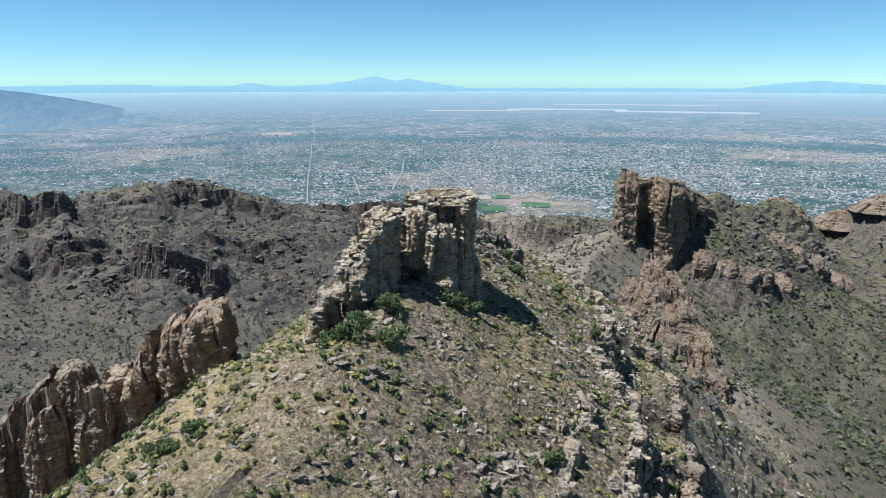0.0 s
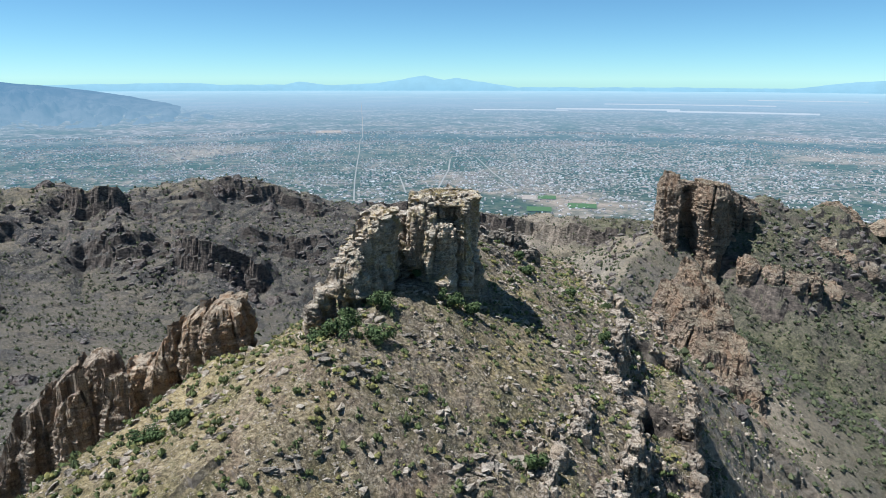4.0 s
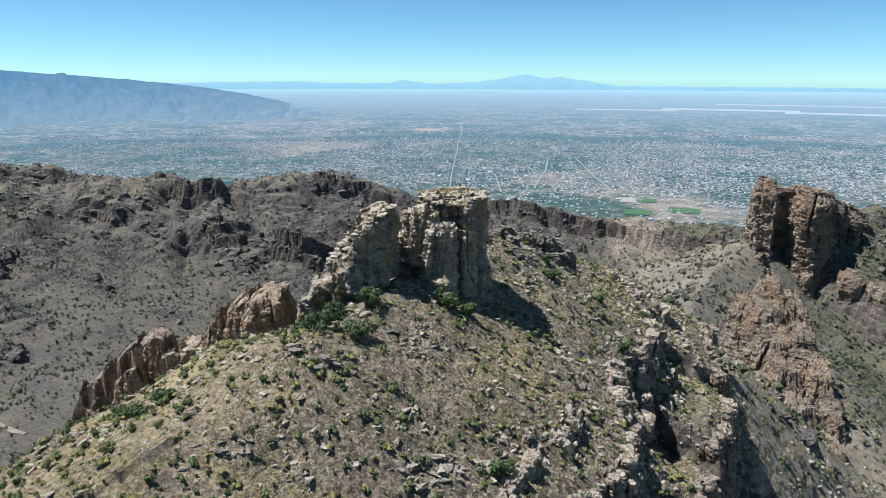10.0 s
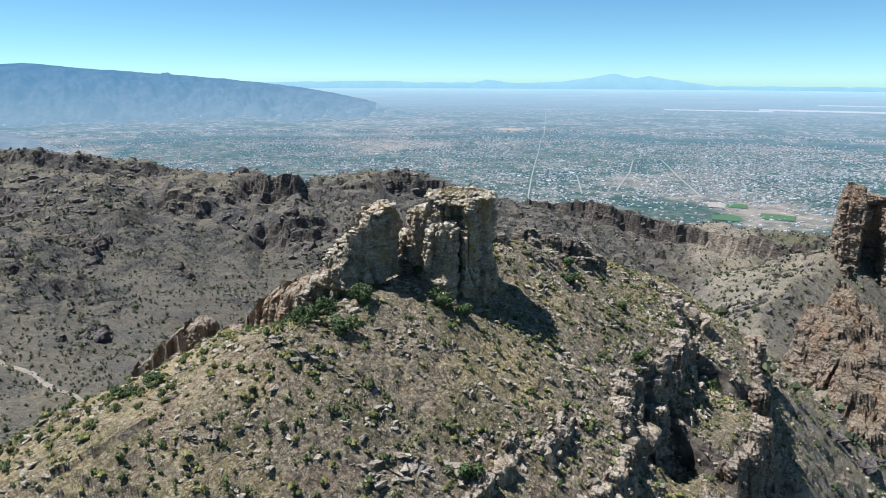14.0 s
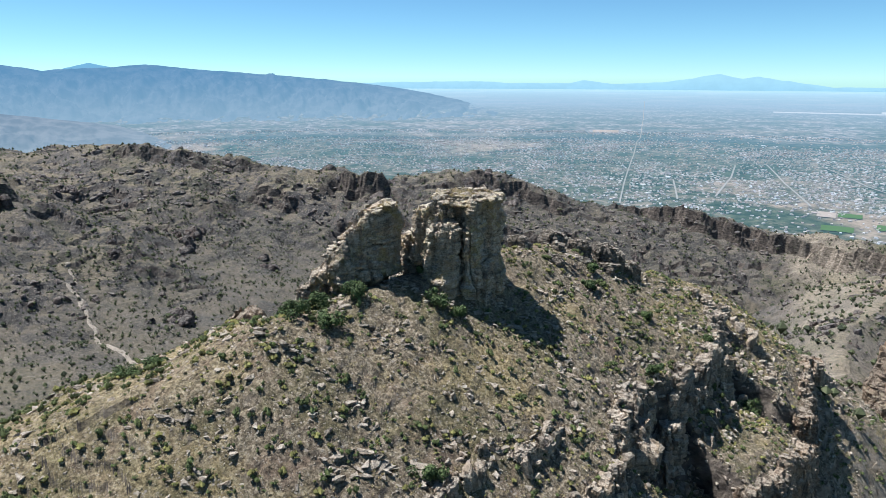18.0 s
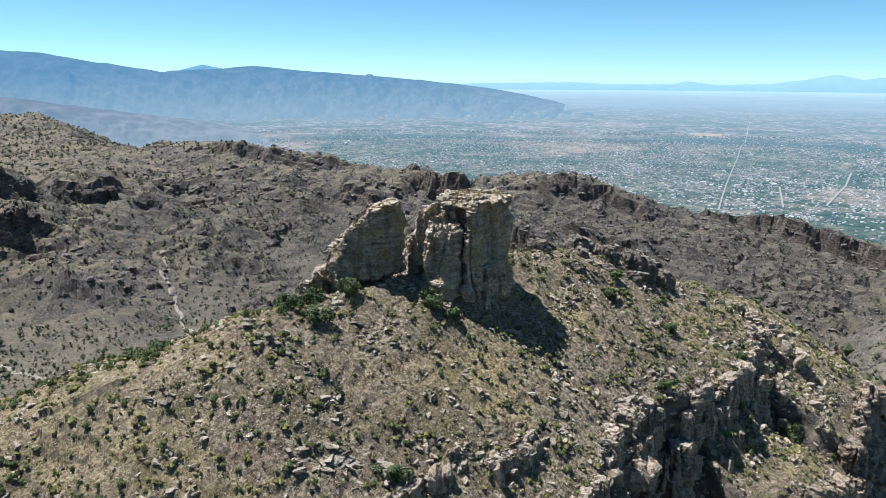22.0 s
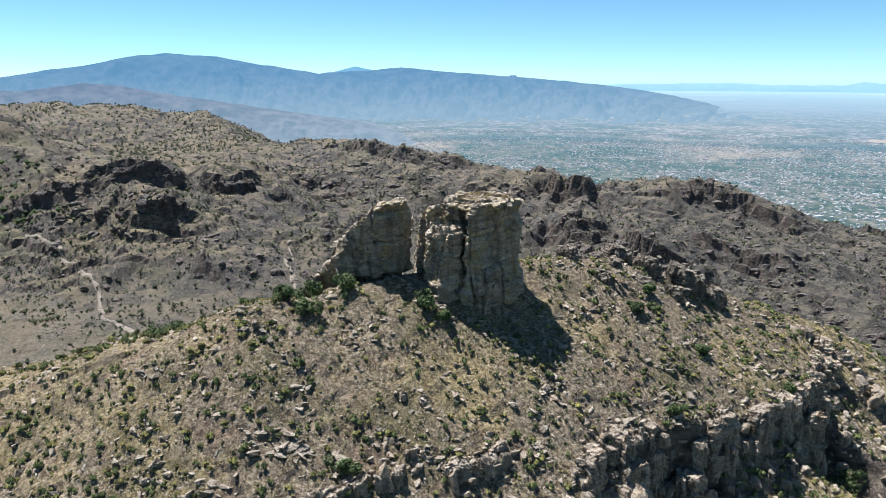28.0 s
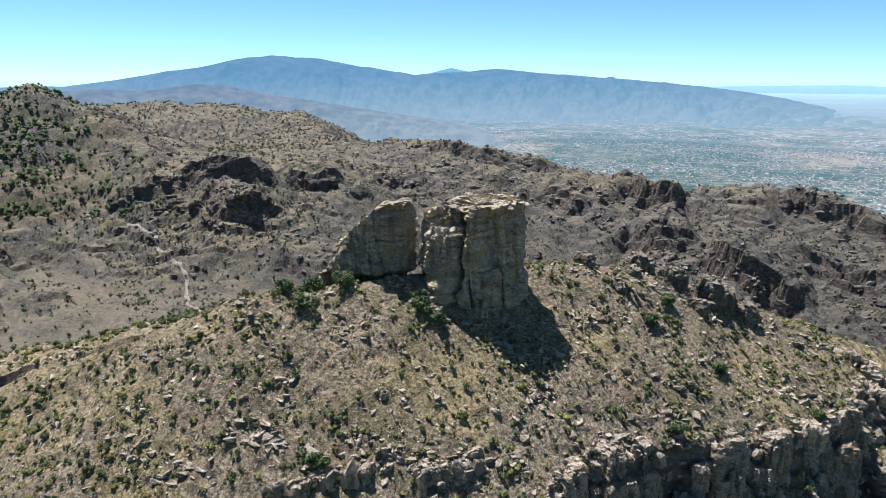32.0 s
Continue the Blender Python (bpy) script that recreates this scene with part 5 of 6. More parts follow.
cliff_face(rim, RIM_EDGE, 40, 1.3, 2.6, 242, CLIFF_ROCK, 0.2, 1.0, 0.5)
band = thing("rock_cliff", "low band of pale upright blocks across the slope", "cliff", (16, 70, 0))
cliff_wall(band, [(11.5, 57.5), (13.2, 62.0), (14.6, 66.8), (14.4, 69.6)], 250, CLIFF_ROCK, 1.7, 1.7, 0.8, 0.5, 0.12, 1, 0.5)
cliff_face(band, [(11.5, 57.5), (13.2, 62.0), (14.6, 66.8), (14.4, 69.6)], 26, 1.0, 0.9, 252, CLIFF_ROCK, 1.2, 0.5, 0.6)
band = thing("rock_cliff", "short band of pale upright blocks across the slope", "cliff", (19, 76, -1))
cliff_wall(band, [(17.2, 71.6), (18.6, 74.2), (19.2, 77.0), (18.6, 79.6)], 260, CLIFF_ROCK, 1.7, 1.7, 0.8, 0.5, 0.12, 1, 0.5)
cliff_face(band, [(17.2, 71.6), (18.6, 74.2), (19.2, 77.0), (18.6, 79.6)], 18, 1.0, 0.9, 262, CLIFF_ROCK, 1.2, 0.5, 0.6)


def outcrop(cx, cy, count, size, spread, seed, label, mat=None, line=0.0, up=0.25):
    g = np.random.RandomState(seed)
    ob = thing("rock_outcrop", label, "rock outcrop", (cx, cy, ground_z(cx, cy)), "outcrops on the slope")
    for i in range(int(count * 2.6)):
        u = g.randn()
        x, y = cx + spread * u * math.cos(line) + 0.35 * spread * g.randn(), cy + spread * u * math.sin(line) + 0.35 * spread * g.randn()
        s = size * (0.24 + 0.66 * g.rand() ** 2.0)
        block(ob, "block", mat or ROCK, x, y, ground_z(x, y) + up * s * g.rand(), s * 1.5, s, s * 0.55, line + 0.6 * g.randn(), seed + i, 0.5 * g.randn())
    return ob


RUBBLE = "broken slabs fallen at the foot of the tower"
for cx, cy, n, s, sp in [(-9.5, 75.0, 14, 1.0, 1.8), (-4.5, 80.5, 14, 1.0, 2.0), (0.5, 82.5, 14, 0.9, 1.8), (5.2, 87.0, 14, 1.0, 1.6), (7.2, 92.0, 12, 1.0, 1.6), (7.8, 97.5, 12, 1.0, 1.8), (-16.0, 79.0, 14, 1.0, 1.8), (9.5, 89.5, 12, 1.1, 1.4)]:
    outcrop(cx, cy, n, s, sp, int(abs(cx) * 37 + cy * 5) % 983, RUBBLE, STONE, 0.4)
PALE, DARK = "pile of pale angular boulders on the dry slope", "dark weathered boulders with thin layers on the slope"
for cx, cy, n, s, sp, lab, ln in [(-7.6, 61.8, 9, 1.5, 1.8, DARK, 0.2), (-2.5, 63.0, 6, 1.1, 1.6, DARK, 0.1), (-18.2, 53.2, 4, 1.2, 0.7, DARK, 0.5), (-11.2, 50.6, 7, 1.3, 1.2, DARK, 0.3),
                                  (16.8, 74.0, 12, 1.3, 2.6, PALE, 0.9), (13.0, 69.0, 9, 1.2, 2.0, PALE, 0.9), (10.5, 62.0, 12, 1.4, 2.6, PALE, 0.7), (5.0, 57.0, 11, 1.4, 2.6, PALE, 0.7),
                                  (14.8, 92.5, 9, 1.2, 2.0, PALE, 2.2), (17.0, 88.0, 8, 1.1, 2.2, PALE, 2.3), (-12.0, 73.0, 12, 1.3, 1.8, PALE, 0.9), (-14.5, 70.5, 8, 1.2, 1.5, PALE, 0.7),
                                  (-9.5, 71.0, 7, 1.0, 1.6, PALE, 0.3), (23.5, 97.0, 9, 1.4, 2.0, PALE, 1.2), (24.0, 106.0, 9, 1.3, 1.8, DARK, 1.2), (21.0, 109.0, 6, 1.5, 1.2, DARK, 1.0),
                                  (-22.0, 61.0, 7, 1.1, 2.2, PALE, 0.6), (-27.0, 60.0, 7, 1.1, 2.0, PALE, 0.7), (-30.0, 52.5, 8, 1.2, 2.2, PALE, 0.5), (1.5, 72.0, 7, 0.9, 2.0, DARK, 0.2),
                                  (8.0, 78.0, 8, 0.9, 2.4, PALE, 0.6), (21.0, 82.0, 9, 1.2, 2.0, PALE, 1.2), (10.0, 108.0, 9, 1.1, 2.4, DARK, 1.9), (9.0, 101.0, 8, 1.0, 2.2, PALE, 1.9),
                                  (27.0, 128.0, 8, 1.4, 2.0, PALE, 1.2), (30.0, 138.0, 9, 1.5, 2.6, DARK, 1.2), (-15.5, 76.0, 9, 1.2, 1.5, PALE, 0.9), (2.0, 49.0, 8, 1.2, 2.4, PALE, 0.6), (24.0, 145.0, 8, 1.4, 2.4, PALE, 0.8)]:
    outcrop(cx, cy, n, s, sp, int(abs(cx) * 31 + cy * 7) % 997, lab, STONE if lab is PALE else LEDGE_ROCK, ln)


# ---- plants ----
def make_leaf(name, dark, light):
    m, nt, b = material(name, 0.75, 0.25)
    p = position(nt)
    isl = nt.nodes.new("ShaderNodeNewGeometry").outputs["Random Per Island"]
    c = ramp(nt, isl, [(0.0, dark), (0.6, light), (1.0, tuple(v * 1.35 for v in light))])
    c = mix(nt, 0.6, c, ramp(nt, noise_node(nt, p, 0.7, 3), [(0.3, grey(0.55)), (0.7, grey(1.2))]), "MULTIPLY")
    nt.links.new(c, b.inputs["Base Color"])
    return m


LEAF = make_leaf("oak_leaf", (0.026, 0.042, 0.014), (0.076, 0.108, 0.036))
SHRUB = make_leaf("shrub_leaf", (0.030, 0.041, 0.014), (0.105, 0.125, 0.043))
YELLOW = make_leaf("dry_shrub_leaf", (0.058, 0.058, 0.02), (0.20, 0.185, 0.06))
FARLEAF = make_leaf("far_shrub_leaf", (0.028, 0.036, 0.018), (0.075, 0.085, 0.04))
GRASS = make_leaf("dry_grass", (0.20, 0.155, 0.07), (0.42, 0.34, 0.18))
BARK, _nt, _b = material("bark")
_b.inputs["Base Color"].default_value = (0.065, 0.050, 0.036, 1)


def clump(seed, leaves, leaf, tall=0.8, spiky=0.0):
    """A shrub about one metre wide: uneven lobes of small leaf blades over a twiggy core."""
    g = np.random.RandomState(seed)
    nl = 5
    lobes = [np.array([0.20 * g.randn(), 0.20 * g.randn(), (0.22 + 0.22 * g.rand()) * tall]) for _ in range(nl)]
    V, F = [], []
    for lo in lobes[:3]:
        k = len(V)
        r = 0.25 + 0.06 * g.rand()
        pts = [lo + (0, 0, r * tall * 1.1)] + [lo + np.array([r * math.cos(q * 1.5708 + k), r * math.sin(q * 1.5708 + k), 0.02 * g.randn()]) for q in range(4)] + [np.array([lo[0], lo[1], -0.05])]
        V += pts
        for q in range(4):
            F += [[k, k + 1 + q, k + 1 + (q + 1) % 4], [k + 5, k + 1 + (q + 1) % 4, k + 1 + q]]
    for i in range(leaves):
        d = g.randn(3)
        d /= np.linalg.norm(d)
        d[2] = abs(d[2]) if g.rand() < 0.8 else d[2]
        k = len(V)
        if spiky:
            d = d * (1, 1, 0.8) + (0, 0, 0.35)
            base = np.array([0.10 * g.randn(), 0.10 * g.randn(), 0.05 + 0.1 * g.rand()])
            side = np.cross(d, g.randn(3))
            side = side / (np.linalg.norm(side) + 1e-6) * leaf * 0.55
            V += [base + 0.1 * d - side, base + 0.1 * d + side, base + d * (0.30 + 0.16 * g.rand())]
        else:
            c = lobes[i % nl] + d * np.array([0.24, 0.24, 0.22 * tall]) * (0.75 + 0.35 * g.rand())
            c[2] = max(c[2], 0.03)
            a = np.cross(d, g.randn(3))
            a = a / (np.linalg.norm(a) + 1e-6)
            b = np.cross(d, a) + 0.5 * d * g.randn()
            s = leaf * (0.6 + 0.8 * g.rand())
            V += [c - a * s, c + a * s, c + b * s * 1.3]
        F.append([k, k + 1, k + 2])
    return np.array(V), np.array(F)


def tree(x, y, wide, high, seed, label="rounded dark green evergreen oak shrub among the rocks"):
    g = np.random.RandomState(seed)
    z = ground_z(x, y)
    ob = thing("tree", label, "tree", (x, y, z), "oaks by the tower")
    bm = bmesh.new()
    for k in range(4):
        a, r = k * 1.7 + g.rand(), 0.28 * wide
        top = Vector((x + r * math.cos(a) * (k > 0), y + r * math.sin(a) * (k > 0), z + high * (0.55 + 0.2 * g.rand())))
        foot = Vector((x, y, z - 0.2))
        d = top - foot
        m4 = Matrix.Translation((top + foot) / 2) @ d.to_track_quat("Z", "Y").to_matrix().to_4x4()
        bmesh.ops.create_cone(bm, cap_ends=True, segments=6, radius1=0.09 * wide / 2.5, radius2=0.03 * wide / 2.5, depth=d.length, matrix=m4)
    me = bpy.data.meshes.new("trunk")
    bm.to_mesh(me)
    bm.free()
    me.materials.append(BARK)
    tk = new("trunk", me)
    tk.parent = ob
    tk.matrix_parent_inverse = ob.matrix_world.inverted()
    V, F = [], []
    lobes = [(wide * 0.27 * g.randn(), wide * 0.27 * g.randn(), high * (0.35 + 0.4 * g.rand()), wide * (0.20 + 0.14 * g.rand())) for _ in range(9)]
    for i in range(1500):
        lx, ly, lz, lr = lobes[i % 9]
        d = g.randn(3)
        d /= np.linalg.norm(d)
        c = np.array([x + lx, y + ly, z + lz]) + d * lr * (0.75 + 0.35 * g.rand())
        c[2] = max(c[2], z + 0.05)
        a = np.cross(d, g.randn(3))
        a /= np.linalg.norm(a) + 1e-6
        b = np.cross(d, a) + 0.6 * d * g.randn()
        s = 0.11 * (0.6 + 0.8 * g.rand())
        V += [c - a * s, c + a * s, c + b * s * 1.5]
        F.append([3 * i, 3 * i + 1, 3 * i + 2])
    mesh_ob("crown", V, F, LEAF, ob)
    return ob


for i, (x, y, w, h) in enumerate([(-6.9, 74.3, 2.6, 2.2), (-10.3, 67.4, 2.5, 2.0), (-5.8, 68.2, 2.6, 2.0), (-13.0, 68.8, 2.2, 1.8), (-9.6, 71.6, 2.4, 2.0), (-11.0, 70.0, 2.2, 1.7), (1.8, 81.0, 2.2, 2.6), (4.4, 82.5, 1.6, 2.4),
                                  (-27.2, 56.4, 2.4, 1.4), (-24.5, 58.6, 2.2, 1.2), (11.4, 62.4, 2.3, 1.4), (36.5, 131.0, 3.6, 3.0), (38.5, 135.0, 3.6, 3.0), (-8.9, 80.0, 1.2, 0.9), (-3.2, 86.0, 1.2, 1.2),
                                  (25.7, 103.8, 1.6, 1.8), (21.6, 117.6, 1.8, 1.6), (12.0, 118.0, 1.8, 1.5), (13.0, 113.0, 1.6, 1.3), (30.5, 128.0, 1.8, 1.6), (-50.0, 127.0, 2.0, 1.5), (26.0, 66.0, 2.2, 1.6)]):
    tree(x, y, w, h, 700 + i)

SHRUBS = [clump(800 + i, 66, 0.062, 0.85 + 0.12 * (i % 4)) for i in range(6)]
SPIKES = [clump(820 + i, 52, 0.06, 0.8, 1.0) for i in range(4)]
FARS = [(lambda s: (np.concatenate([s[0][:6] * (1.5, 1.5, 1.3), s[0][18:]]), np.concatenate([s[1][:8], s[1][24:] - 12])))(clump(840 + i, 6, 0.2, 1.0)) for i in range(5)]


def scatter(n, xr, yr, keep, seed):
    g = np.random.RandomState(seed)
    x, y = g.uniform(*xr, n), g.uniform(*yr, n)
    k = keep(x, y, g)
    x, y = x[k], y[k]
    return np.column_stack([x, y, land(x, y)]), g


def slope_of(x, y):
    return np.hypot(land(x + 0.6, y) - land(x - 0.6, y), land(x, y + 0.6) - land(x, y - 0.6)) / 1.2


def off_tower(x, y):
    return ~((x > -14) & (x < 6.5) & (y > 77) & (y < 101) & (np.abs((x + 3.5) - 0.75 * (y - 88)) < 9))


def on_hill(x, y, g):
    dense = 0.40 + 0.30 * step(-0.4, 0.5, fbm(x / 9, y / 9, 3, 201))
    return (g.rand(len(x)) < dense) & off_tower(x, y) & (slope_of(x, y) < 2.2)


P, g = scatter(15000, (-46, 46), (32, 172), on_hill, 31)
kind = g.rand(len(P))
size = 0.36 + 0.85 * g.rand(len(P)) ** 2.3
inner = (P[:, 0] > -22) & (P[:, 0] < 16) & (P[:, 1] > 46) & (P[:, 1] < 68)
singles = np.where(inner)[0][:280]
rest = np.setdiff1d(np.arange(len(P)), singles)
protos = []
for k, (shapes, mat, nm, lab) in enumerate([(SHRUBS, SHRUB, "shrub", "small olive green desert shrub on the stony slope"), (SPIKES, YELLOW, "shrub", "spiky yellow-green desert shrub on the stony slope")]):
    for V, F in shapes[:3]:
        ob = mesh_ob(nm, V, F, mat)
        tagged(ob, lab, "shrub", "shrubs on the slope")
        protos.append((k, ob))
used = set()
for i in singles:
    k = 0 if kind[i] < 0.6 else 1
    j = g.randint(3) + 3 * k
    m4 = Matrix.Translation(P[i]) @ Matrix.Rotation(g.rand() * 6.28, 4, "Z")
    if j not in used:
        used.add(j)
        ob = protos[j][1]
        ob.matrix_basis = m4
    else:
        ob = copy_thing(protos[j][1], m4)
    ob.scale = (size[i], size[i], size[i] * (0.8 + 0.5 * g.rand()))
for k, (shapes, mat, nm, lab, lo, hi) in enumerate([(SHRUBS, SHRUB, "shrubs", "many olive green desert shrubs over the hill", 0, 0.62), (SPIKES, YELLOW, "dry_shrubs", "many yellow-green spiky desert shrubs over the hill", 0.62, 1.01)]):
    sel = rest[(kind[rest] >= lo) & (kind[rest] < hi)]
    ob = joined(nm, shapes, P[sel], size[sel], g.rand(len(sel)) * 6.28, g.randint(0, len(shapes), len(sel)), mat)
    tagged(ob, lab, "shrubs", kind="stuff")

# tufts of dry grass
P, g = scatter(11000, (-42, 46), (36, 170), lambda x, y, g: (g.rand(len(x)) < step(-0.1, 0.5, fbm(x / 14, y / 14, 3, 211))) & off_tower(x, y), 33)
ob = joined("dry_grass", [(lambda s: (s[0][18:], s[1][24:] - 18))(clump(860 + i, 14, 0.06, 0.6, 1.0)) for i in range(4)], P, 0.45 + 0.45 * g.rand(len(P)), g.rand(len(P)) * 6.28, g.randint(0, 4, len(P)), GRASS)
tagged(ob, "tufts of dry straw-coloured grass", "grass", kind="stuff")

gg = np.random.RandomState(77)
ta = gg.rand(520) * 6.28
tr2 = gg.rand(520) ** 0.5
gx, gy = -0.4 + 3.6 * tr2 * np.cos(ta), 93.6 + 4.0 * tr2 * np.sin(ta)
P = np.column_stack([gx, gy, [tower_top(a, b) - 0.05 for a, b in zip(gx, gy)]])
ob = joined("tower_grass", [(lambda s: (s[0][18:], s[1][24:] - 18))(clump(870 + i, 16, 0.07, 0.6, 1.0)) for i in range(3)], P, 0.4 + 0.35 * gg.rand(520), gg.rand(520) * 6.28, gg.randint(0, 3, 520), GRASS)
tagged(ob, "dry yellow grass on the flat top of the tower", "grass", kind="stuff")

# loose stones
P, g = scatter(29000, (-44, 50), (34, 170), lambda x, y, g: (g.rand(len(x)) < 0.12 + 0.75 * step(0.0, 0.6, fbm(x / 6, y / 6, 3, 221) + 0.6 * step(0.7, 1.3, slope_of(x, y)))) & off_tower(x, y), 35)
ob = joined("stones", STONES, P, 0.18 + 1.05 * g.rand(len(P)) ** 3.2, g.rand(len(P)) * 6.28, g.randint(0, len(STONES), len(P)), STONE, tilt=0.5 * g.randn(len(P)))
tagged(ob, "pale broken stones strewn over the slope", "stones", kind="stuff")

PEBBLES = [boulder_shape(900 + i, 8) for i in range(8)]
P, g = scatter(30000, (-44, 50), (34, 165), lambda x, y, g: (g.rand(len(x)) < 0.25 + 0.6 * step(-0.1, 0.5, fbm(x / 5, y / 5, 3, 281))) & off_tower(x, y), 43)
ob = joined("gravel", PEBBLES, P, 0.10 + 0.26 * g.rand(len(P)) ** 2.5, g.rand(len(P)) * 6.28, g.randint(0, 8, len(P)), STONE, stretch=np.stack([0.8 + 0.8 * g.rand(len(P)), 0.6 + 0.5 * g.rand(len(P)), 0.4 + 0.5 * g.rand(len(P))], -1))
tagged(ob, "pale gravel and small broken stones over the slope", "gravel", kind="stuff")

# shrubs over the slopes across the canyon
def far_keep(x, y, g):
    z = land(x, y)
    r = np.hypot(x - 35, y - 18)
    b = np.degrees(np.arctan2(-(x - 35), y - 18))
    return (g.rand(len(x)) < 0.45 + 0.55 * step(-0.2, 0.5, fbm(x / 70, y / 70, 3, 231))) & (np.hypot(x - 5, y - 90) > 90) & (r < 1000) & (b > -42) & (b < 100)


P, g = scatter(38000, (-1000, 480), (-60, 960), far_keep, 37)
ob = joined("far_shrubs", FARS, P, 1.3 + 2.4 * g.rand(len(P)) ** 2.5, g.rand(len(P)) * 6.28, g.randint(0, 5, len(P)), FARLEAF)
tagged(ob, "dark shrubs dotted over the canyon slopes", "shrubs", kind="stuff")
P, g = scatter(9000, (-480, -170), (80, 480), lambda x, y, g: (g.rand(len(x)) < 0.35 + 0.65 * step(-0.2, 0.4, fbm(x / 40, y / 40, 3, 237))) & (slope_of(x, y) < 1.4), 51)
ob = joined("canyon_shrubs", FARS, P, 0.8 + 1.3 * g.rand(len(P)) ** 2, g.rand(len(P)) * 6.28, g.randint(0, 5, len(P)), FARLEAF)
tagged(ob, "small dark shrubs thickly dotted over the canyon wall", "shrubs", kind="stuff")
P, g = scatter(2600, (46, 118), (78, 235), lambda x, y, g: (g.rand(len(x)) < 0.25 + 0.75 * step(-0.2, 0.4, fbm(x / 12, y / 12, 3, 233))) & (slope_of(x, y) < 2.4), 49)
ob = joined("slope_shrubs", SHRUBS, P, 0.45 + 0.85 * g.rand(len(P)) ** 1.8, g.rand(len(P)) * 6.28, g.randint(0, len(SHRUBS), len(P)), SHRUB)
tagged(ob, "olive green shrubs on the tan slope below the low cliff", "shrubs", kind="stuff")
P, g = scatter(5200, (46, 118), (78, 235), lambda x, y, g: g.rand(len(x)) < 0.2 + 0.8 * step(0.0, 0.5, fbm(x / 9, y / 9, 3, 235)), 50)
ob = joined("slope_stones", STONES, P, 0.25 + 1.3 * g.rand(len(P)) ** 3.0, g.rand(len(P)) * 6.28, g.randint(0, len(STONES), len(P)), STONE, tilt=0.5 * g.randn(len(P)))
tagged(ob, "pale broken stones on the tan slope below the low cliff", "stones", kind="stuff")
P, g = scatter(11000, (44, 330), (80, 470), lambda x, y, g: (g.rand(len(x)) < 0.25 + 0.6 * step(90, 150, x)) & (slope_of(x, y) < 2.4) & ((x > 112) | (y > 230)), 48)
ob = joined("mountainside_shrubs", FARS, P, 0.9 + 1.9 * g.rand(len(P)) ** 2.2, g.rand(len(P)) * 6.28, g.randint(0, 5, len(P)), FARLEAF)
tagged(ob, "green shrubs dotted over the mountainside below the peak", "shrubs", kind="stuff")
P, g = scatter(4500, (-1450, -800), (0, 700), lambda x, y, g: land(x, y) > -75, 36)
ob = joined("far_hill_shrubs", FARS, P, 2.0 + 3.0 * g.rand(len(P)) ** 2, g.rand(len(P)) * 6.28, g.randint(0, 5, len(P)), FARLEAF)
tagged(ob, "dark shrubs dotted over a far hill", "shrubs", kind="stuff")
P, g = scatter(6000, (-800, -430), (-60, 330), lambda x, y, g: (g.rand(len(x)) < step(150, -40, y - 0.0)) & (land(x, y) > -60), 38)
if len(P):
    ob = joined("far_trees", FARS, P, 3.0 + 3.5 * g.rand(len(P)) ** 2, g.rand(len(P)) * 6.28, g.randint(0, 5, len(P)), LEAF)
    tagged(ob, "dark green trees thick on a hillside", "trees", kind="stuff")
P, g = scatter(36000, (-750, 480), (100, 940), lambda x, y, g: (slope_of(x, y) > 0.5) & (fbm(x / 40, y / 40, 3, 251) > 0.05) & (np.hypot(x - 5, y - 90) > 80), 39)
ob = joined("far_rocks", STONES, P, 1.2 + 5.5 * g.rand(len(P)) ** 4, g.rand(len(P)) * 6.28, g.randint(0, len(STONES), len(P)), FAR_ROCK, tilt=0.5 * g.randn(len(P)))
tagged(ob, "boulders and outcrops on the canyon slopes", "rocks", kind="stuff")

g = np.random.RandomState(47)
x, y = g.uniform(-620, 460, 16000), g.uniform(110, 930, 16000)
zx, zy = (land(x + 5, y) - land(x - 5, y)) / 10, (land(x, y + 5) - land(x, y - 5)) / 10
ok = (np.hypot(zx, zy) > 0.28) & (fbm(x / 55, y / 55, 3, 253) > 0.12) & (np.hypot(x - 5, y - 90) > 120) & (np.hypot(x, y) < 950)
x, y, zx, zy = x[ok], y[ok], zx[ok], zy[ok]
n = len(x)
sz = 1.6 + 4.2 * g.rand(n) ** 3
ob = joined("far_ledges", BOULDERS, np.column_stack([x, y, land(x, y) - 0.02 * sz]), sz, np.arctan2(zy, zx) + 1.5708 + 0.25 * g.randn(n), g.randint(0, 12, n), FAR_ROCK,
            stretch=np.stack([1.0 + 1.1 * g.rand(n), 0.7 + 0.4 * g.rand(n), 0.55 + 0.45 * g.rand(n)], -1))
tagged(ob, "dark rock ledges in bands on the canyon slopes", "rocks", kind="stuff")


# ---- the city on the plain ----
dd = np.linspace(1700, 4880, 400)
rr = true_reach(dd)


def on_plain(bearing, reach, lift=0.0):
    """A place on the plain from a bearing in degrees and a true distance in metres; lift in true metres."""
    d = np.interp(reach, rr, dd)
    k = d / reach
    b = np.radians(bearing)
    return np.stack([HUB[0] - d * np.sin(b), HUB[1] + d * np.cos(b), plain_height(d) + lift * k], -1), k


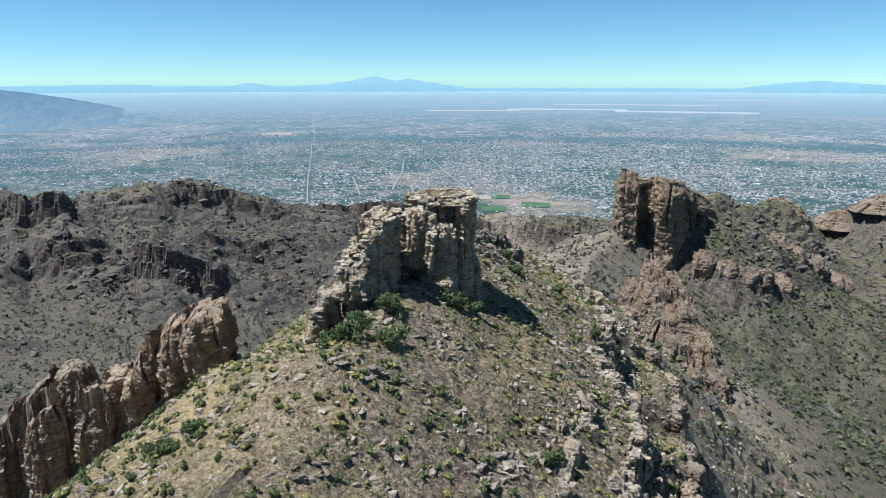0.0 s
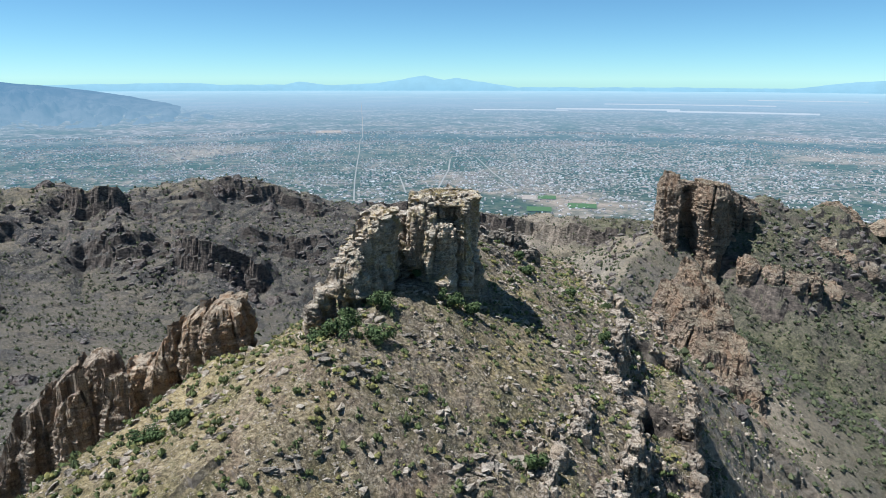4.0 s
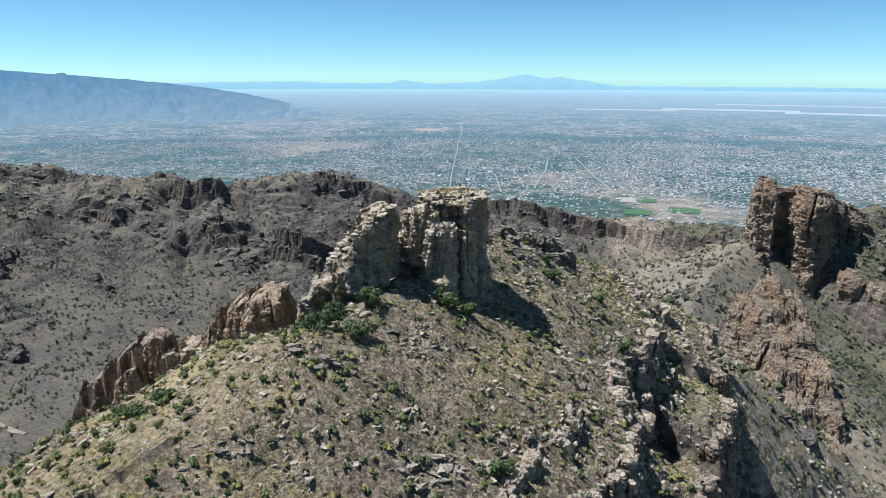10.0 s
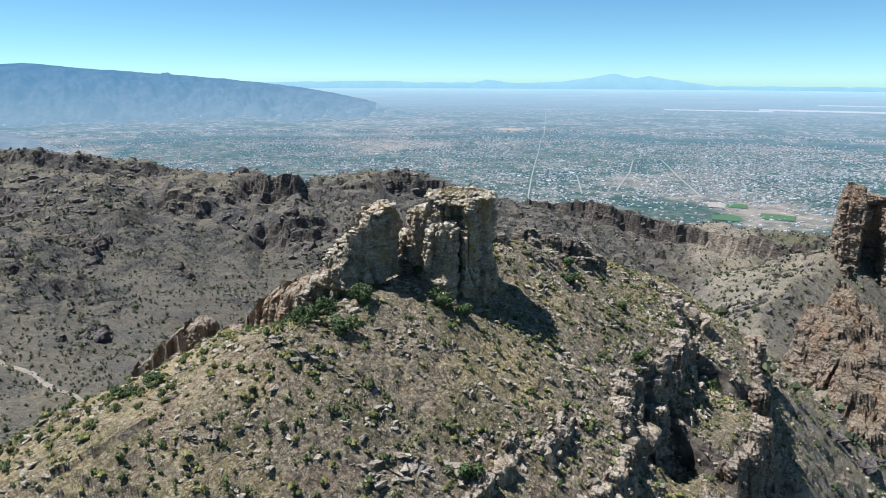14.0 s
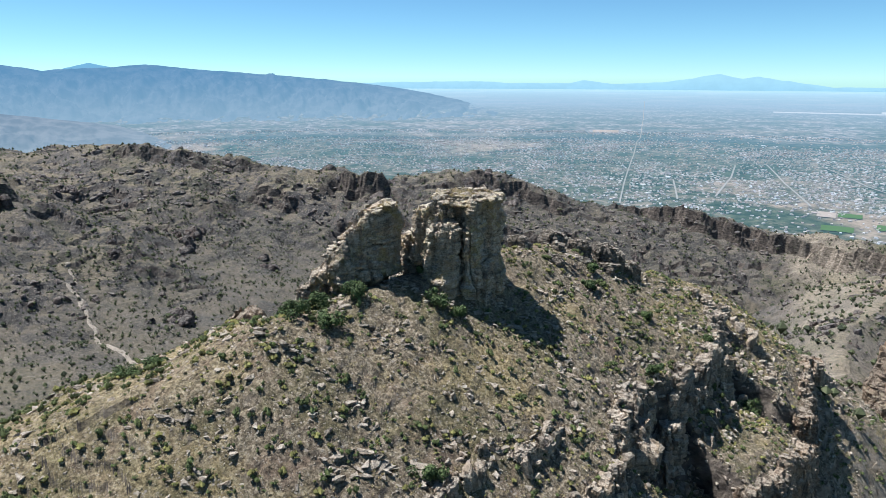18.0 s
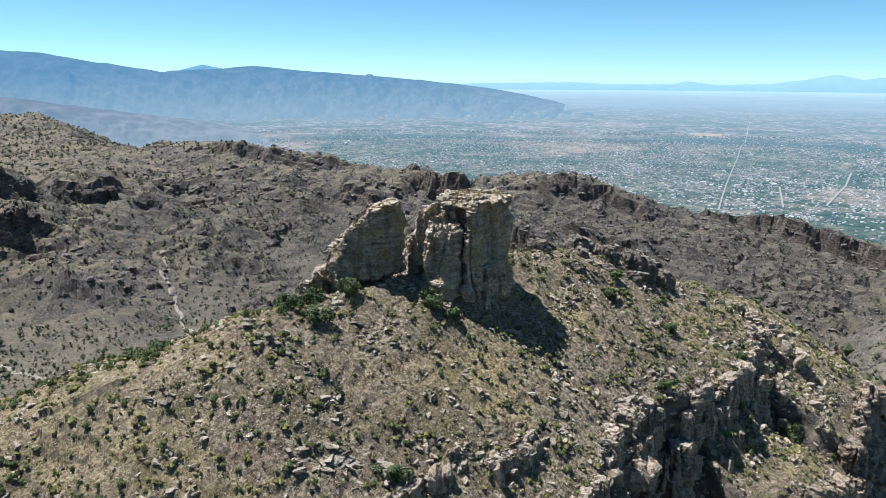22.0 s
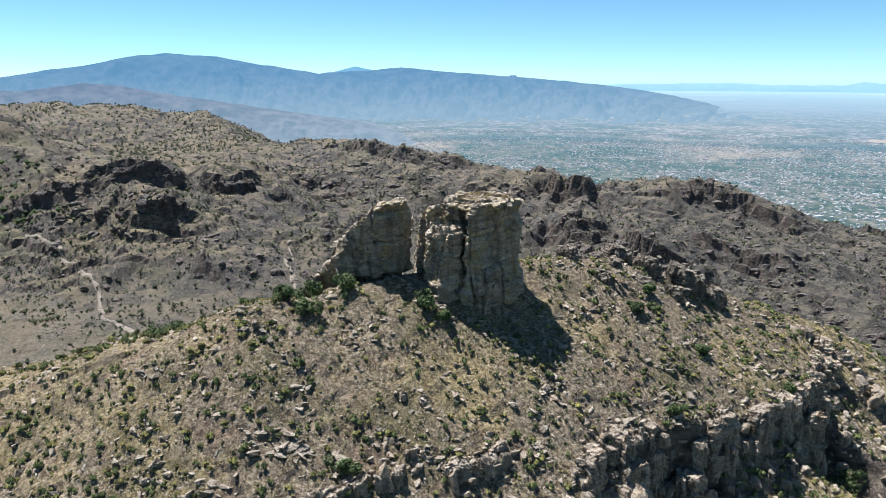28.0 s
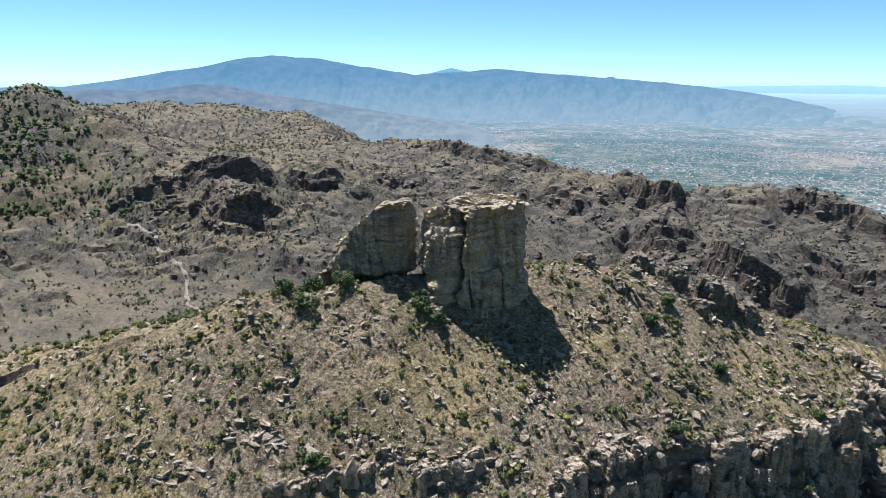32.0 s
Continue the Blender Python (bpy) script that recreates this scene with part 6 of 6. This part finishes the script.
def make_house():
    m, nt, b = material("house_walls", 0.9, 0.1)
    isl = nt.nodes.new("ShaderNodeNewGeometry").outputs["Random Per Island"]
    c = ramp(nt, isl, [(0.0, (0.22, 0.17, 0.13)), (0.35, (0.40, 0.34, 0.28)), (0.7, (0.56, 0.54, 0.51)), (0.85, (0.38, 0.28, 0.22)), (1.0, (0.70, 0.71, 0.72))])
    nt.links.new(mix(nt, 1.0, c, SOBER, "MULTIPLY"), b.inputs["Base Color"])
    # even blue emission stands in for the haze over the town
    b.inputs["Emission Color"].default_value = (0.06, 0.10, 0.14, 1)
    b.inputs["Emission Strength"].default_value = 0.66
    return m


HOUSE = make_house()
# roads over the plain: bearing and degrees below the level, and the width in metres
ROADS = [([(12.95, 10.4), (12.7, 8.6), (12.1, 6.2), (11.95, 5.2), (11.7, 4.9), (11.6, 3.4), (11.6, 1.9)], 11),
         ([(36, 6.6), (32, 6.45), (29.5, 6.1), (27, 5.9)], 24),
         ([(5.4, 9.4), (4.4, 7.8), (4.2, 6.8)], 14),
         ([(-1.5, 9.6), (0.5, 8.0), (2.0, 6.6)], 14),
         ([(8.3, 9.8), (8.8, 8.2)], 12),
         ([(-14.8, 9.6), (-9, 9.0), (-5, 7.8), (-2, 6.6)], 16),
         ([(-12.0, 6.7), (-13.0, 6.4), (-12.2, 6.1), (-13.2, 5.9)], 26),
         ([(-22, 9.2), (-26, 8.2), (-31, 7.2)], 14)]
g = np.random.RandomState(61)
n = 125000
bear = g.uniform(-40, 66, n)
reach = np.sqrt(g.uniform(3600 ** 2, 10500 ** 2, n))
tx, ty = -reach * np.sin(np.radians(bear)) / 1000, reach * np.cos(np.radians(bear)) / 1000
dens = (0.3 + 0.7 * step(-0.5, 0.3, fbm(tx / 1.1, ty / 1.1, 4, 241))) * (0.4 + 0.6 * step(-0.3, 0.4, fbm(tx / 0.35, ty / 0.35, 2, 243)))
dens = dens * (1 - 0.9 * step(8600, 9300, reach) * (1 - step(9700, 10200, reach)))
ok = g.rand(n) < 0.62 * dens
for line, wide in ROADS:
    far_off = np.log(TRUE_DROP / np.tan(np.radians([p[1] for p in line])))
    at = np.interp(np.log(reach), far_off, [p[0] for p in line])
    along_it = (np.log(reach) > far_off[0]) & (np.log(reach) < far_off[-1])
    ok &= ~(along_it & (np.abs(np.radians(bear - at)) * reach < wide / 2 + 22))
bear, reach = bear[ok], reach[ok]
POS, K = on_plain(bear, reach)
n = len(POS)
w, l, h = (8 + 7 * g.rand(n)) * K, (9 + 11 * g.rand(n)) * K, (4 + 3 * g.rand(n)) * K
big = g.rand(n) < 0.010
w[big] *= 2.5
l[big] *= 2.5
t = np.round(fbm(bear / 4, reach / 2000, 2, 245) * 3) * 0.4 + (g.rand(n) < 0.5) * 1.57
cx = np.array([-1, 1, 1, -1]) * 0.5
cy = np.array([-1, -1, 1, 1]) * 0.5
vx = w[:, None] * cx * np.cos(t)[:, None] - l[:, None] * cy * np.sin(t)[:, None] + POS[:, :1]
vy = w[:, None] * cx * np.sin(t)[:, None] + l[:, None] * cy * np.cos(t)[:, None] + POS[:, 1:2]
lo = np.stack([vx, vy, np.repeat(POS[:, 2:3] - 1.0, 4, 1)], -1)
hi = np.stack([vx, vy, np.repeat(POS[:, 2:3] + h[:, None], 4, 1)], -1)
HV = np.concatenate([lo, hi], 1).reshape(-1, 3)
F1 = np.array([[4, 5, 6, 7], [0, 1, 5, 4], [1, 2, 6, 5], [2, 3, 7, 6], [3, 0, 4, 7]])
HF = (np.arange(n)[:, None, None] * 8 + F1).reshape(-1, 4)
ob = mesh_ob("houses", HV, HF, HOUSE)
tagged(ob, "thousands of pale low houses spread over the plain", "houses", kind="stuff")

# emission of road, lawn and bare earth is distance haze put into the material
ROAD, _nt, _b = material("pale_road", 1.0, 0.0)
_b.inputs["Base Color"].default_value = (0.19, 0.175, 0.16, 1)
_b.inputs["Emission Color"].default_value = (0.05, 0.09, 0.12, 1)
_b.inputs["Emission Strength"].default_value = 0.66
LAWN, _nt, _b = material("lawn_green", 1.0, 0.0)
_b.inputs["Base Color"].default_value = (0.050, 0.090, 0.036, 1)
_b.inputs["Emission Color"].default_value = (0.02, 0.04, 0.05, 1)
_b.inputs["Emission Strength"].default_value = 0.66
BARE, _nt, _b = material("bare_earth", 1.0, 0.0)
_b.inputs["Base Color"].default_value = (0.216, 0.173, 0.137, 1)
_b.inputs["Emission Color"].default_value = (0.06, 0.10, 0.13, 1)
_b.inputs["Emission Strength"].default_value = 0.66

# farthest strips: more blue haze put into the emission
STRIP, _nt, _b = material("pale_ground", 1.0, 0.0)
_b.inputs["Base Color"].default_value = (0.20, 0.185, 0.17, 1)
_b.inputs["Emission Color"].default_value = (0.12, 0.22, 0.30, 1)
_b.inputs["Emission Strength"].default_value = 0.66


def reach_of(dep):
    return TRUE_DROP / math.tan(radians(dep))


def road(pts, wide):
    """pts: (bearing, degrees below the level)."""
    b = np.array([p[0] for p in pts], float)
    r = np.array([reach_of(p[1]) for p in pts])
    u = np.linspace(0, len(pts) - 1, 60)
    bb, r2 = np.interp(u, np.arange(len(pts)), b), np.exp(np.interp(u, np.arange(len(pts)), np.log(r)))
    x, y = -r2 * np.sin(np.radians(bb)), r2 * np.cos(np.radians(bb))
    dx, dy = np.gradient(x), np.gradient(y)
    q = np.hypot(dx, dy)
    V = []
    for sgn in (-1, 1):
        X, Y = x - sgn * dy / q * wide / 2, y + sgn * dx / q * wide / 2
        V.append(on_plain(np.degrees(np.arctan2(-X, Y)), np.hypot(X, Y), 6.0)[0])
    V = np.concatenate(V)
    m = len(u)
    F = np.array([[i, i + 1, m + i + 1, m + i] for i in range(m - 1)])
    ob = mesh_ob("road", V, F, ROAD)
    return tagged(ob, "long pale road across the plain", "road", "roads on the plain", kind="structure")


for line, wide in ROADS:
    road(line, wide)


def patch(name, b0, b1, d0, d1, mat, label, lift=5.0):
    bb, rr2 = np.meshgrid(np.linspace(b0, b1, 8), np.linspace(reach_of(d1), reach_of(d0), 6))
    V = on_plain(bb.ravel(), rr2.ravel(), lift)[0]
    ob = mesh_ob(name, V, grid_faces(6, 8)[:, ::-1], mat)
    return tagged(ob, label, "field", kind="structure")


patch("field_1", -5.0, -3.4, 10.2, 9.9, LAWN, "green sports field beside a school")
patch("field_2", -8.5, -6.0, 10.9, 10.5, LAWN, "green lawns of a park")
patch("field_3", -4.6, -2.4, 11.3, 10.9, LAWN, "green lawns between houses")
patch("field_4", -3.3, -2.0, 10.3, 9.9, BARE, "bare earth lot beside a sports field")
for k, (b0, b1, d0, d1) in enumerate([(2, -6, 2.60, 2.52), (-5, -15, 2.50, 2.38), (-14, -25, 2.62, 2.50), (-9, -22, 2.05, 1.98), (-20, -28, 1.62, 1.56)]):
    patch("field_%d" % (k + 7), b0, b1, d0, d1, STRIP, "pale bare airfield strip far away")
patch("field_6", 13.5, 15.6, 4.5, 4.3, BARE, "pale bare lot in the town")
